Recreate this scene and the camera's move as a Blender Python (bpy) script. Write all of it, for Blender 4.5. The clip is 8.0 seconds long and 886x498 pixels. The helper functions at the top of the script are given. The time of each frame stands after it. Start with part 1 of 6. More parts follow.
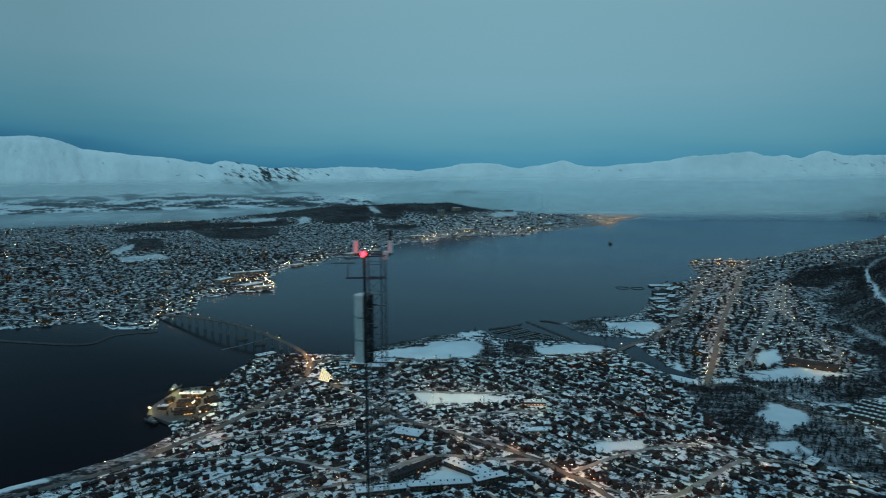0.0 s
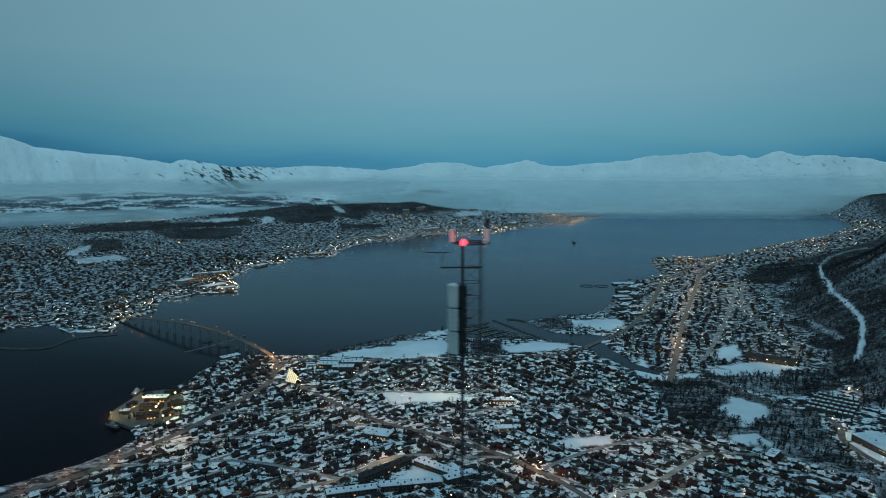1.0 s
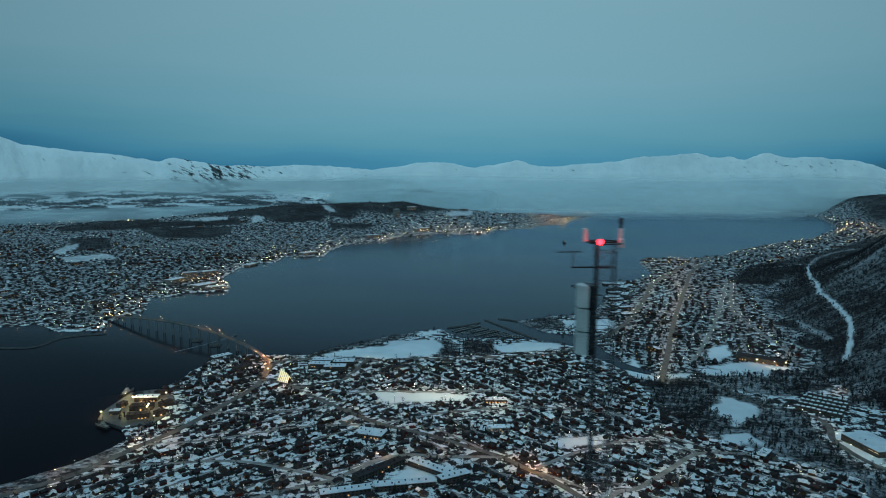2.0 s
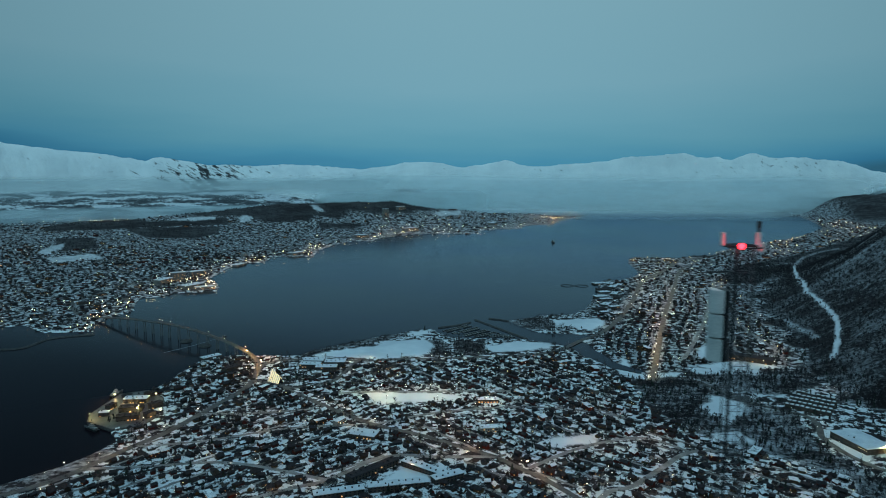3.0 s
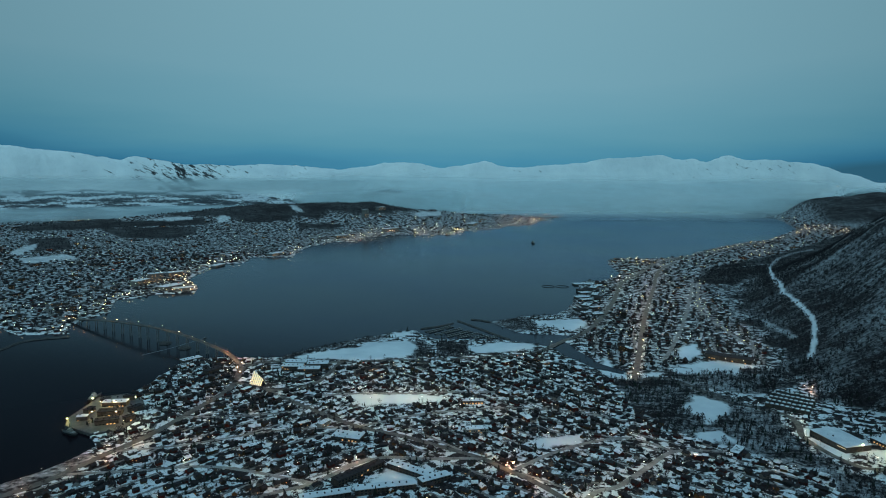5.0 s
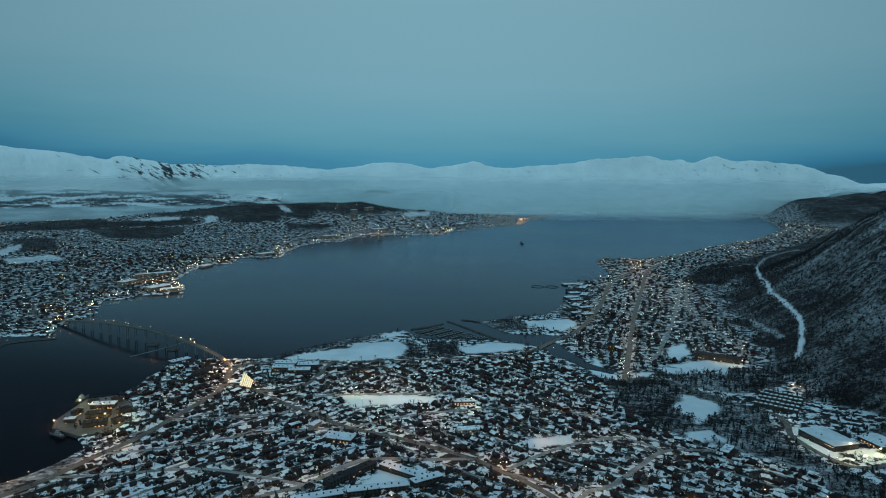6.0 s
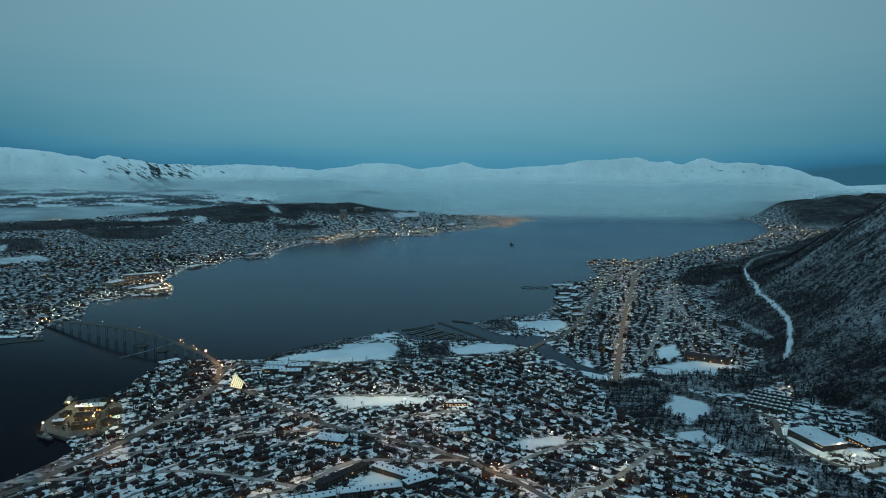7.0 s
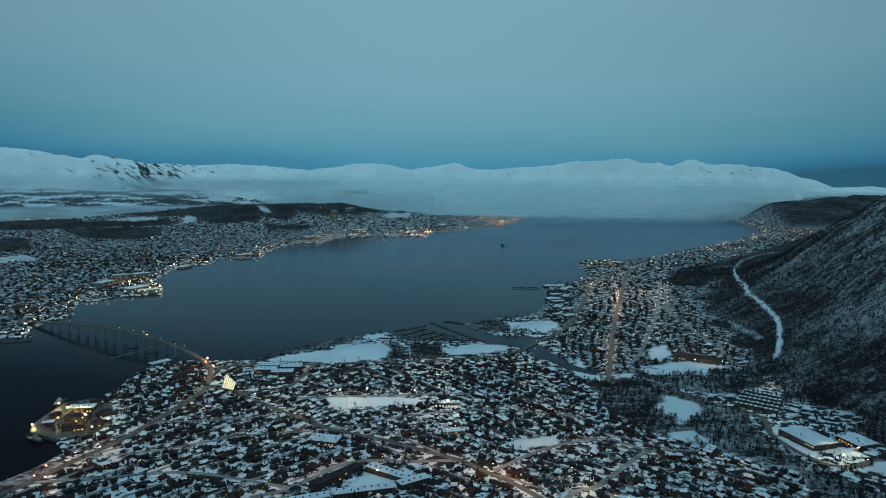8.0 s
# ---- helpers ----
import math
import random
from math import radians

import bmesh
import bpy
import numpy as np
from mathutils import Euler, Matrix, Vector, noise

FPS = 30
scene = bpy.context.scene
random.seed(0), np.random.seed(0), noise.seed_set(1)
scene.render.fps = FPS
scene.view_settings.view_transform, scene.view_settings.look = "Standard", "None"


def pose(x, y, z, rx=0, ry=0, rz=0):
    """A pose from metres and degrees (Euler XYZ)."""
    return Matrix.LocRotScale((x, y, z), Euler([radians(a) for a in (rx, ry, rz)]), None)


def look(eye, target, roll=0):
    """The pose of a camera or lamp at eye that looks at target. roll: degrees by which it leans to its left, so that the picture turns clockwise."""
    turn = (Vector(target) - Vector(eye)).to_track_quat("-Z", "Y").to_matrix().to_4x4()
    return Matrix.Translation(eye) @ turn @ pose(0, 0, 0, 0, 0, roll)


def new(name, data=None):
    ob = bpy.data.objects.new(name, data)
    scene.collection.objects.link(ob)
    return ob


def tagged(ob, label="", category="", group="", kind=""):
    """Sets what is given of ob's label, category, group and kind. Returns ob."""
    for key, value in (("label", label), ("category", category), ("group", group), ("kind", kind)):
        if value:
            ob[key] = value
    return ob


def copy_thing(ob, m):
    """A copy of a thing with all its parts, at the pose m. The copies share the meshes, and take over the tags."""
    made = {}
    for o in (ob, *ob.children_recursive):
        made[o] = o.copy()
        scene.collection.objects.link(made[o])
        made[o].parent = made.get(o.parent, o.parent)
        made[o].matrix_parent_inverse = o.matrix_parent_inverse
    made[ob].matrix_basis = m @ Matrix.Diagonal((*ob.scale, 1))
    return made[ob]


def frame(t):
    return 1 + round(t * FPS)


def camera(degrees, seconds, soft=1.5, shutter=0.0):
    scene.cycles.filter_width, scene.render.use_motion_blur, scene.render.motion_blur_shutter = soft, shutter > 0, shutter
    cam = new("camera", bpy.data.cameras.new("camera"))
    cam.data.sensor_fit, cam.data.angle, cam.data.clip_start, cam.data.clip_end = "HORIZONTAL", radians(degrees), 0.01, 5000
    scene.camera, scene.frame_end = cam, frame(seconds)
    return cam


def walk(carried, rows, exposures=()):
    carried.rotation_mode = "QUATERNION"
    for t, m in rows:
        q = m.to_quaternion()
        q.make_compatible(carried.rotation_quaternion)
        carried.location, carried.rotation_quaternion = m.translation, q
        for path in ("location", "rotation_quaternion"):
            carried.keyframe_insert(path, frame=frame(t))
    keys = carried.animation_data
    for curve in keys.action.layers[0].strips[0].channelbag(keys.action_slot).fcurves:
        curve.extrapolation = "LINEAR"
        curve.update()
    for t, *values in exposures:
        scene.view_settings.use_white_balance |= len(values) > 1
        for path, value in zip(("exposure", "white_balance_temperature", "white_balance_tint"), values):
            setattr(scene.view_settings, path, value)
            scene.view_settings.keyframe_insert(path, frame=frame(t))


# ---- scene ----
cam = camera(66.9, 8.0, soft=1.0, shutter=0.9)
PATH = [
    (0, (-11.535, -1.367, 340.457), (-11.809, 0.599, 340.209), -0.2),
    (0.5, (-14.379, -1.444, 340.163), (-14.59, 0.529, 339.914), -0.1),
    (1, (-17.007, -1.568, 339.976), (-17.175, 0.41, 339.726), -0.1),
    (1.5, (-19.84, -1.596, 339.884), (-19.991, 0.382, 339.634), 0.1),
    (3, (-28.51, -1.064, 339.943), (-28.61, 0.918, 339.692), 0.3),
    (3.5, (-31.165, -0.591, 339.992), (-31.248, 1.391, 339.742), 0.4),
    (4, (-33.569, -0.15, 340.078), (-33.635, 1.833, 339.827), 0.4),
    (4.5, (-35.78, 0.285, 340.191), (-35.831, 2.269, 339.941), 0.5),
    (6, (-42.014, 1.382, 340.685), (-42.014, 3.367, 340.437), 0.7),
    (6.5, (-44.154, 1.547, 340.758), (-44.137, 3.531, 340.511), 0.8),
    (7, (-46.392, 1.557, 340.764), (-46.359, 3.542, 340.519), 0.9),
    (7.5, (-48.718, 1.541, 340.749), (-48.669, 3.526, 340.505), 1.0),
    (8, (-51.051, 1.638, 340.748), (-50.988, 3.622, 340.505), 1.1),
]
walk(cam, [(t, look(eye, aim, roll)) for t, eye, aim, roll in PATH])

# ---- polar twilight under a high cloud sheet ----
world = bpy.data.worlds.new("twilight")
scene.world = world
world.use_nodes = True
wn, wl = world.node_tree.nodes, world.node_tree.links
wn.clear()


def wnode(kind):
    return wn.new(kind)


w_coord = wnode("ShaderNodeTexCoord")
w_split = wnode("ShaderNodeSeparateXYZ")
wl.new(w_coord.outputs["Generated"], w_split.inputs[0])
w_stretch = wnode("ShaderNodeMapping")
w_stretch.inputs["Scale"].default_value = (1.4, 1.4, 9.0)
wl.new(w_coord.outputs["Generated"], w_stretch.inputs["Vector"])
w_noise = wnode("ShaderNodeTexNoise")
w_noise.inputs["Scale"].default_value = 1.6
w_noise.inputs["Detail"].default_value = 4
wl.new(w_stretch.outputs[0], w_noise.inputs["Vector"])
w_shift = wnode("ShaderNodeMath")
w_shift.operation = "MULTIPLY_ADD"
wl.new(w_noise.outputs["Fac"], w_shift.inputs[0])
w_shift.inputs[1].default_value = 0.07
wl.new(w_split.outputs["Z"], w_shift.inputs[2])
w_ramp = wnode("ShaderNodeValToRGB")
ramp = w_ramp.color_ramp
SKY = [(0.0, (0.030, 0.13, 0.21)), (0.012, (0.036, 0.19, 0.325)), (0.032, (0.064, 0.258, 0.388)), (0.055, (0.096, 0.300, 0.408)), (0.09, (0.130, 0.336, 0.436)),
       (0.15, (0.168, 0.366, 0.458)), (0.26, (0.184, 0.372, 0.455)), (0.40, (0.178, 0.362, 0.45)), (0.60, (0.192, 0.388, 0.51)), (1.0, (0.215, 0.425, 0.575))]
while len(ramp.elements) < len(SKY):
    ramp.elements.new(0.5)
for stop, (at, rgb) in zip(ramp.elements, SKY):
    stop.position, stop.color = at, (*rgb, 1)
# the sky shifts down its colour ramp and dims towards either side
w_side = wnode("ShaderNodeMath")
w_side.operation = "MULTIPLY"
wl.new(w_split.outputs["X"], w_side.inputs[0])
wl.new(w_split.outputs["X"], w_side.inputs[1])
w_sag = wnode("ShaderNodeMath")
w_sag.operation = "MULTIPLY_ADD"
wl.new(w_side.outputs[0], w_sag.inputs[0])
w_sag.inputs[1].default_value = -0.13
wl.new(w_shift.outputs[0], w_sag.inputs[2])
wl.new(w_sag.outputs[0], w_ramp.inputs["Fac"])
w_dim = wnode("ShaderNodeMapRange")
for k, v in ((1, 0.0), (2, 0.36), (3, 1.0), (4, 0.76)):
    w_dim.inputs[k].default_value = v
wl.new(w_side.outputs[0], w_dim.inputs[0])
w_sky = wnode("ShaderNodeTexSky")
w_sky.sky_type, w_sky.sun_disc, w_sky.sun_elevation, w_sky.sun_rotation = "NISHITA", False, radians(-3.0), radians(150)
w_back = wnode("ShaderNodeBackground")
wl.new(w_dim.outputs[0], w_back.inputs["Strength"])
wl.new(w_ramp.outputs["Color"], w_back.inputs["Color"])
w_high = wnode("ShaderNodeBackground")
w_high.inputs["Strength"].default_value = 0.1
wl.new(w_sky.outputs["Color"], w_high.inputs["Color"])
w_add = wnode("ShaderNodeAddShader")
wl.new(w_back.outputs[0], w_add.inputs[0])
wl.new(w_high.outputs[0], w_add.inputs[1])
w_out = wnode("ShaderNodeOutputWorld")
wl.new(w_add.outputs[0], w_out.inputs["Surface"])

# added fill sun from behind the camera, brightens the fells and facing slopes
glow = bpy.data.lights.new("afterglow", "SUN")
glow.energy, glow.angle, glow.color = 0.8, radians(50), (0.42, 0.88, 1.0)
new("afterglow", glow).matrix_world = look((0, 0, 900), (150, 2600, 0))


# ---- materials ----
def node(m, kind):
    return m.node_tree.nodes.new(kind)


def attribute(m, name):
    n = node(m, "ShaderNodeAttribute")
    n.attribute_name = name
    return n.outputs["Fac"]


def wire(m, a, b):
    m.node_tree.links.new(a, b)


def blank(name):
    m = bpy.data.materials.new(name)
    m.use_nodes = True
    s = m.node_tree.nodes["Principled BSDF"]
    s.inputs["Specular IOR Level"].default_value = 0.12
    return m, s


def noise_of(m, scale, detail=4, rough=0.6, vector=None):
    n = node(m, "ShaderNodeTexNoise")
    n.inputs["Scale"].default_value, n.inputs["Detail"].default_value, n.inputs["Roughness"].default_value = scale, detail, rough
    wire(m, vector if vector is not None else node(m, "ShaderNodeNewGeometry").outputs["Position"], n.inputs["Vector"])
    return n.outputs["Fac"]


def ramp_of(m, fac, stops):
    r = node(m, "ShaderNodeValToRGB")
    while len(r.color_ramp.elements) < len(stops):
        r.color_ramp.elements.new(0.5)
    for e, (at, rgb) in zip(r.color_ramp.elements, stops):
        e.position, e.color = at, (*rgb, 1)
    wire(m, fac, r.inputs["Fac"])
    return r.outputs["Color"]


def mixed(m, fac, a, b):
    x = node(m, "ShaderNodeMix")
    x.data_type = "RGBA"
    if isinstance(fac, float):
        x.inputs[0].default_value = fac
    else:
        wire(m, fac, x.inputs[0])
    for k, v in ((6, a), (7, b)):
        if isinstance(v, tuple):
            x.inputs[k].default_value = (*v, 1)
        else:
            wire(m, v, x.inputs[k])
    return x.outputs[2]


def math_of(m, op, a, b):
    x = node(m, "ShaderNodeMath")
    x.operation, x.use_clamp = op, True
    for k, v in ((0, a), (1, b)):
        if isinstance(v, (int, float)):
            x.inputs[k].default_value = v
        else:
            wire(m, v, x.inputs[k])
    return x.outputs[0]


def bumped(m, shader, fac, strength, distance):
    b = node(m, "ShaderNodeBump")
    b.inputs["Strength"].default_value, b.inputs["Distance"].default_value = strength, distance
    wire(m, fac, b.inputs["Height"])
    wire(m, b.outputs[0], shader.inputs["Normal"])


def surface(name, dark, light, rough=0.8, metal=0.0, scales=(0.4, 6.0), bump=0.05):
    """A worn surface: two tones in broad stains, broken by a fine grain."""
    m, s = blank(name)
    broad, fine = noise_of(m, scales[0]), noise_of(m, scales[1], 3)
    f = math_of(m, "ADD", math_of(m, "MULTIPLY", broad, 0.65), math_of(m, "MULTIPLY", fine, 0.4))
    wire(m, ramp_of(m, f, [(0.36, dark), (0.68, light)]), s.inputs["Base Color"])
    s.inputs["Roughness"].default_value, s.inputs["Metallic"].default_value = rough, metal
    s.inputs["Specular IOR Level"].default_value = 0.5 if rough < 0.6 else 0.12
    if bump:
        bumped(m, s, fine, 0.5, bump)
    return m


def glowing(name, rgb, strength, lights=True):
    m, s = blank(name)
    s.inputs["Base Color"].default_value = (*[c * 0.6 for c in rgb], 1)
    s.inputs["Emission Color"].default_value = (*rgb, 1)
    s.inputs["Emission Strength"].default_value = strength
    if not lights:
        m.cycles.emission_sampling = "NONE"
    return m


def painted(name, colours, islands):
    """House paint: one tone a house, from a run of tones, a little weathered."""
    m, s = blank(name)
    r = node(m, "ShaderNodeNewGeometry").outputs["Random Per Island"] if islands else node(m, "ShaderNodeObjectInfo").outputs["Random"]
    c = node(m, "ShaderNodeValToRGB")
    c.color_ramp.interpolation = "CONSTANT"
    while len(c.color_ramp.elements) < len(colours):
        c.color_ramp.elements.new(0.5)
    for k, (e, rgb) in enumerate(zip(c.color_ramp.elements, colours)):
        e.position, e.color = k / len(colours), (*rgb, 1)
    wire(m, r, c.inputs["Fac"])
    worn = ramp_of(m, noise_of(m, 0.9), [(0.3, (0.42, 0.42, 0.42)), (0.7, (0.95, 0.95, 0.95))])
    x = node(m, "ShaderNodeMix")
    x.data_type, x.blend_type = "RGBA", "MULTIPLY"
    x.inputs[0].default_value = 1.0
    wire(m, c.outputs["Color"], x.inputs[6])
    wire(m, worn, x.inputs[7])
    wire(m, x.outputs[2], s.inputs["Base Color"])
    s.inputs["Roughness"].default_value = 0.75
    return m


def roof_snow():
    """Snow on a roof, slid off or melted in places so that dark roofing shows."""
    m, s = blank("roof_snow")
    f = math_of(m, "ADD", math_of(m, "MULTIPLY", noise_of(m, 0.11, 3), 0.6), math_of(m, "MULTIPLY", noise_of(m, 0.7, 4), 0.4))
    wire(m, ramp_of(m, f, [(0.40, (0.03, 0.027, 0.026)), (0.44, (0.60, 0.62, 0.65)), (0.58, (0.90, 0.92, 0.94))]), s.inputs["Base Color"])
    s.inputs["Roughness"].default_value = 0.8
    return m


PAINTS = [(0.095, 0.020, 0.015), (0.030, 0.022, 0.020), (0.13, 0.075, 0.035), (0.22, 0.19, 0.17), (0.035, 0.033, 0.038), (0.065, 0.040, 0.028),
          (0.11, 0.022, 0.016), (0.03, 0.028, 0.034), (0.12, 0.095, 0.08), (0.032, 0.022, 0.018), (0.36, 0.34, 0.32), (0.05, 0.033, 0.025)]
PAINT = painted("house_paint", PAINTS, False)
PAINT_FAR = painted("far_house_paint", PAINTS, True)
SNOW = surface("packed_snow", (0.55, 0.58, 0.62), (0.82, 0.84, 0.87), 0.75, 0, (0.08, 1.5), 0.1)
ROOF_SNOW = roof_snow()
ROOF_BARE = surface("dark_roofing", (0.014, 0.0115, 0.0125), (0.05, 0.043, 0.046), 0.75, 0, (0.3, 4), 0.02)
ROAD = surface("slushy_asphalt", (0.038, 0.035, 0.033), (0.15, 0.144, 0.139), 0.6, 0, (0.12, 2.5), 0.02)
STREET = surface("rolled_snow_street", (0.10, 0.092, 0.088), (0.36, 0.35, 0.35), 0.7, 0, (0.07, 1.5), 0.03)
CONCRETE = surface("weathered_concrete", (0.07, 0.067, 0.063), (0.22, 0.21, 0.20), 0.85, 0, (0.12, 2), 0.03)
STONE = surface("quarried_stone", (0.03, 0.03, 0.032), (0.13, 0.125, 0.12), 0.9, 0, (0.25, 3), 0.2)
BARK = surface("bare_twigs", (0.014, 0.0125, 0.014), (0.058, 0.051, 0.055), 0.95, 0, (0.05, 2), 0)
NEEDLES = surface("spruce_needles", (0.008, 0.013, 0.010), (0.035, 0.045, 0.035), 0.9, 0, (0.06, 2), 0)
STEEL = surface("galvanised_steel", (0.10, 0.105, 0.11), (0.26, 0.27, 0.28), 0.5, 0.7, (1.5, 25), 0.002)
DARK_STEEL = surface("dark_steel", (0.012, 0.013, 0.015), (0.05, 0.052, 0.055), 0.55, 0.5, (1.5, 25), 0.002)
LAMP_QUAY = glowing("quay_lamp", (1.0, 0.58, 0.25), 30)
RADOME = surface("white_plastic_shell", (0.50, 0.53, 0.52), (0.80, 0.82, 0.80), 0.45, 0, (0.8, 14), 0.002)
BRICKWORK = surface("dark_cladding", (0.035, 0.03, 0.028), (0.10, 0.085, 0.075), 0.8, 0, (0.15, 3), 0.02)
WET = surface("wet_quay_asphalt", (0.018, 0.017, 0.017), (0.085, 0.08, 0.076), 0.5, 0, (0.09, 1.6), 0.02)
HULL = surface("hull_paint", (0.05, 0.055, 0.06), (0.5, 0.5, 0.48), 0.5, 0, (0.05, 1.0), 0.01)
LAMP_ORANGE = glowing("sodium_lamp", (1.0, 0.42, 0.15), 850)
LAMP_YELLOW = glowing("warm_lamp", (1.0, 0.60, 0.26), 420)
LAMP_WHITE = glowing("cool_lamp", (1.0, 0.80, 0.50), 260)
LAMP_TOWN = glowing("house_lamp", (1.0, 0.46, 0.17), 34)
LAMP_TOWN_PALE = glowing("pale_house_lamp", (1.0, 0.76, 0.46), 26)
LAMP_SIDE = glowing("side_street_lamp", (1.0, 0.40, 0.17), 820)
LAMP_BRIDGE = glowing("bridge_lamp", (1.0, 0.40, 0.14), 60)
LAMP_RAMP = glowing("ramp_lamp", (1.0, 0.40, 0.14), 1100)
FLOOD_QUAY = glowing("quay_flood", (1.0, 0.74, 0.28), 560)
FOAM = surface("churned_water", (0.08, 0.09, 0.10), (0.34, 0.36, 0.38), 0.6, 0, (0.2, 2.0), 0.02)
LAMP_FAR = glowing("far_lamp", (1.0, 0.42, 0.17), 20.0, False)
LAMP_FAR_WHITE = glowing("far_cool_lamp", (1.0, 0.74, 0.44), 18.0, False)
LAMP_FAR_RED = glowing("far_red_lamp", (1.0, 0.10, 0.04), 20, False)
WINDOW_WARM = glowing("lit_window", (1.0, 0.50, 0.20), 0.9, False)
WINDOW_DARK, w_s = blank("dark_window")
w_s.inputs["Base Color"].default_value, w_s.inputs["Roughness"].default_value = (0.02, 0.025, 0.03, 1), 0.12
BEACON = glowing("red_beacon", (1.0, 0.006, 0.010), 36)
CHURCH_GLOW = glowing("lit_church_glazing", (1.0, 0.80, 0.42), 1.6)


def ground_material():
    m, s = blank("snowy_ground")
    woods = attribute(m, "woods")
    clear = attribute(m, "clear")
    snow = ramp_of(m, noise_of(m, 0.015, 6), [(0.3, (0.62, 0.65, 0.69)), (0.7, (0.84, 0.86, 0.88))])
    scrub = ramp_of(m, noise_of(m, 0.3, 3), [(0.35, (0.0105, 0.0085, 0.0095)), (0.75, (0.046, 0.038, 0.040))])
    patch = noise_of(m, 0.045, 7, 0.68)
    streak = node(m, "ShaderNodeMapping")
    streak.inputs["Rotation"].default_value = (0, 0, radians(-38))
    streak.inputs["Scale"].default_value = (0.016, 0.046, 0.03)
    wire(m, node(m, "ShaderNodeNewGeometry").outputs["Position"], streak.inputs["Vector"])
    bands = noise_of(m, 1.0, 7, 0.7, streak.outputs[0])
    town = ramp_of(m, noise_of(m, 0.085, 6, 0.66), [(0.500, (0, 0, 0)), (0.535, (1, 1, 1))])
    wild = ramp_of(m, math_of(m, "ADD", math_of(m, "MULTIPLY", bands, 0.36), math_of(m, "ADD", math_of(m, "MULTIPLY", noise_of(m, 0.16, 5, 0.7), 0.36), math_of(m, "MULTIPLY", noise_of(m, 0.007, 4, 0.55), 0.28))), [(0.47, (0, 0, 0)), (0.60, (0.72, 0.72, 0.72))])
    wild = mixed(m, attribute(m, "dense"), wild, mixed(m, 0.88, wild, (0.0, 0.0, 0.0)))
    town = mixed(m, attribute(m, "dense"), town, mixed(m, 0.38, town, (0.0, 0.0, 0.0)))
    cover = mixed(m, woods, town, wild)
    cover = mixed(m, clear, cover, (1.0, 1.0, 1.0))
    wire(m, mixed(m, cover, scrub, snow), s.inputs["Base Color"])
    s.inputs["Roughness"].default_value = 0.85
    bumped(m, s, patch, 0.5, 1.2)
    return m


def mountain_material():
    m, s = blank("fell_snow_and_rock")
    snow = ramp_of(m, noise_of(m, 0.006, 6), [(0.3, (0.70, 0.74, 0.78)), (0.7, (0.88, 0.90, 0.92))])
    rock = ramp_of(m, noise_of(m, 0.05, 4), [(0.3, (0.02, 0.022, 0.026)), (0.7, (0.09, 0.093, 0.10))])
    crags = attribute(m, "crags")
    lean = node(m, "ShaderNodeMapping")
    lean.inputs["Rotation"].default_value = (0, radians(-32), 0)
    wire(m, node(m, "ShaderNodeNewGeometry").outputs["Position"], lean.inputs["Vector"])
    thin = node(m, "ShaderNodeMapping")
    thin.inputs["Scale"].default_value = (0.013, 0.013, 0.055)
    wire(m, lean.outputs[0], thin.inputs["Vector"])
    f = math_of(m, "ADD", noise_of(m, 1.0, 9, 0.72, thin.outputs[0]), math_of(m, "MULTIPLY", crags, 0.20))
    low = ramp_of(m, noise_of(m, 0.03, 5, 0.65), [(0.35, (0.035, 0.037, 0.042)), (0.72, (0.16, 0.165, 0.18))])
    flat = node(m, "ShaderNodeMapping")
    flat.inputs["Scale"].default_value = (0.006, 0.006, 0.034)
    wire(m, node(m, "ShaderNodeNewGeometry").outputs["Position"], flat.inputs["Vector"])
    wood = math_of(m, "ADD", attribute(m, "birch"), math_of(m, "MULTIPLY", noise_of(m, 1.0, 7, 0.62, flat.outputs[0]), 1.4))
    birch = ramp_of(m, wood, [(0.98, (0, 0, 0)), (1.75, (1.0, 1.0, 1.0))])
    wire(m, mixed(m, birch, mixed(m, ramp_of(m, f, [(0.655, (0, 0, 0)), (0.70, (1, 1, 1))]), snow, rock), low), s.inputs["Base Color"])
    s.inputs["Roughness"].default_value = 0.9
    bumped(m, s, noise_of(m, 0.02, 7, 0.6), 0.7, 14)
    return m


def far_land_material():
    """Fields of snow and dark birch woods, drawn out along the contours."""
    m, s = blank("far_fields_and_woods")
    flat = node(m, "ShaderNodeMapping")
    flat.inputs["Scale"].default_value = (0.0052, 0.0052, 0.05)
    wire(m, node(m, "ShaderNodeNewGeometry").outputs["Position"], flat.inputs["Vector"])
    f = math_of(m, "ADD", math_of(m, "MULTIPLY", noise_of(m, 1.0, 6, 0.62, flat.outputs[0]), 0.75), math_of(m, "MULTIPLY", noise_of(m, 0.05, 3), 0.25))
    wire(m, ramp_of(m, f, [(0.42, (0.06, 0.066, 0.076)), (0.485, (0.14, 0.148, 0.16)), (0.54, (0.62, 0.65, 0.69))]), s.inputs["Base Color"])
    s.inputs["Roughness"].default_value = 0.9
    return m


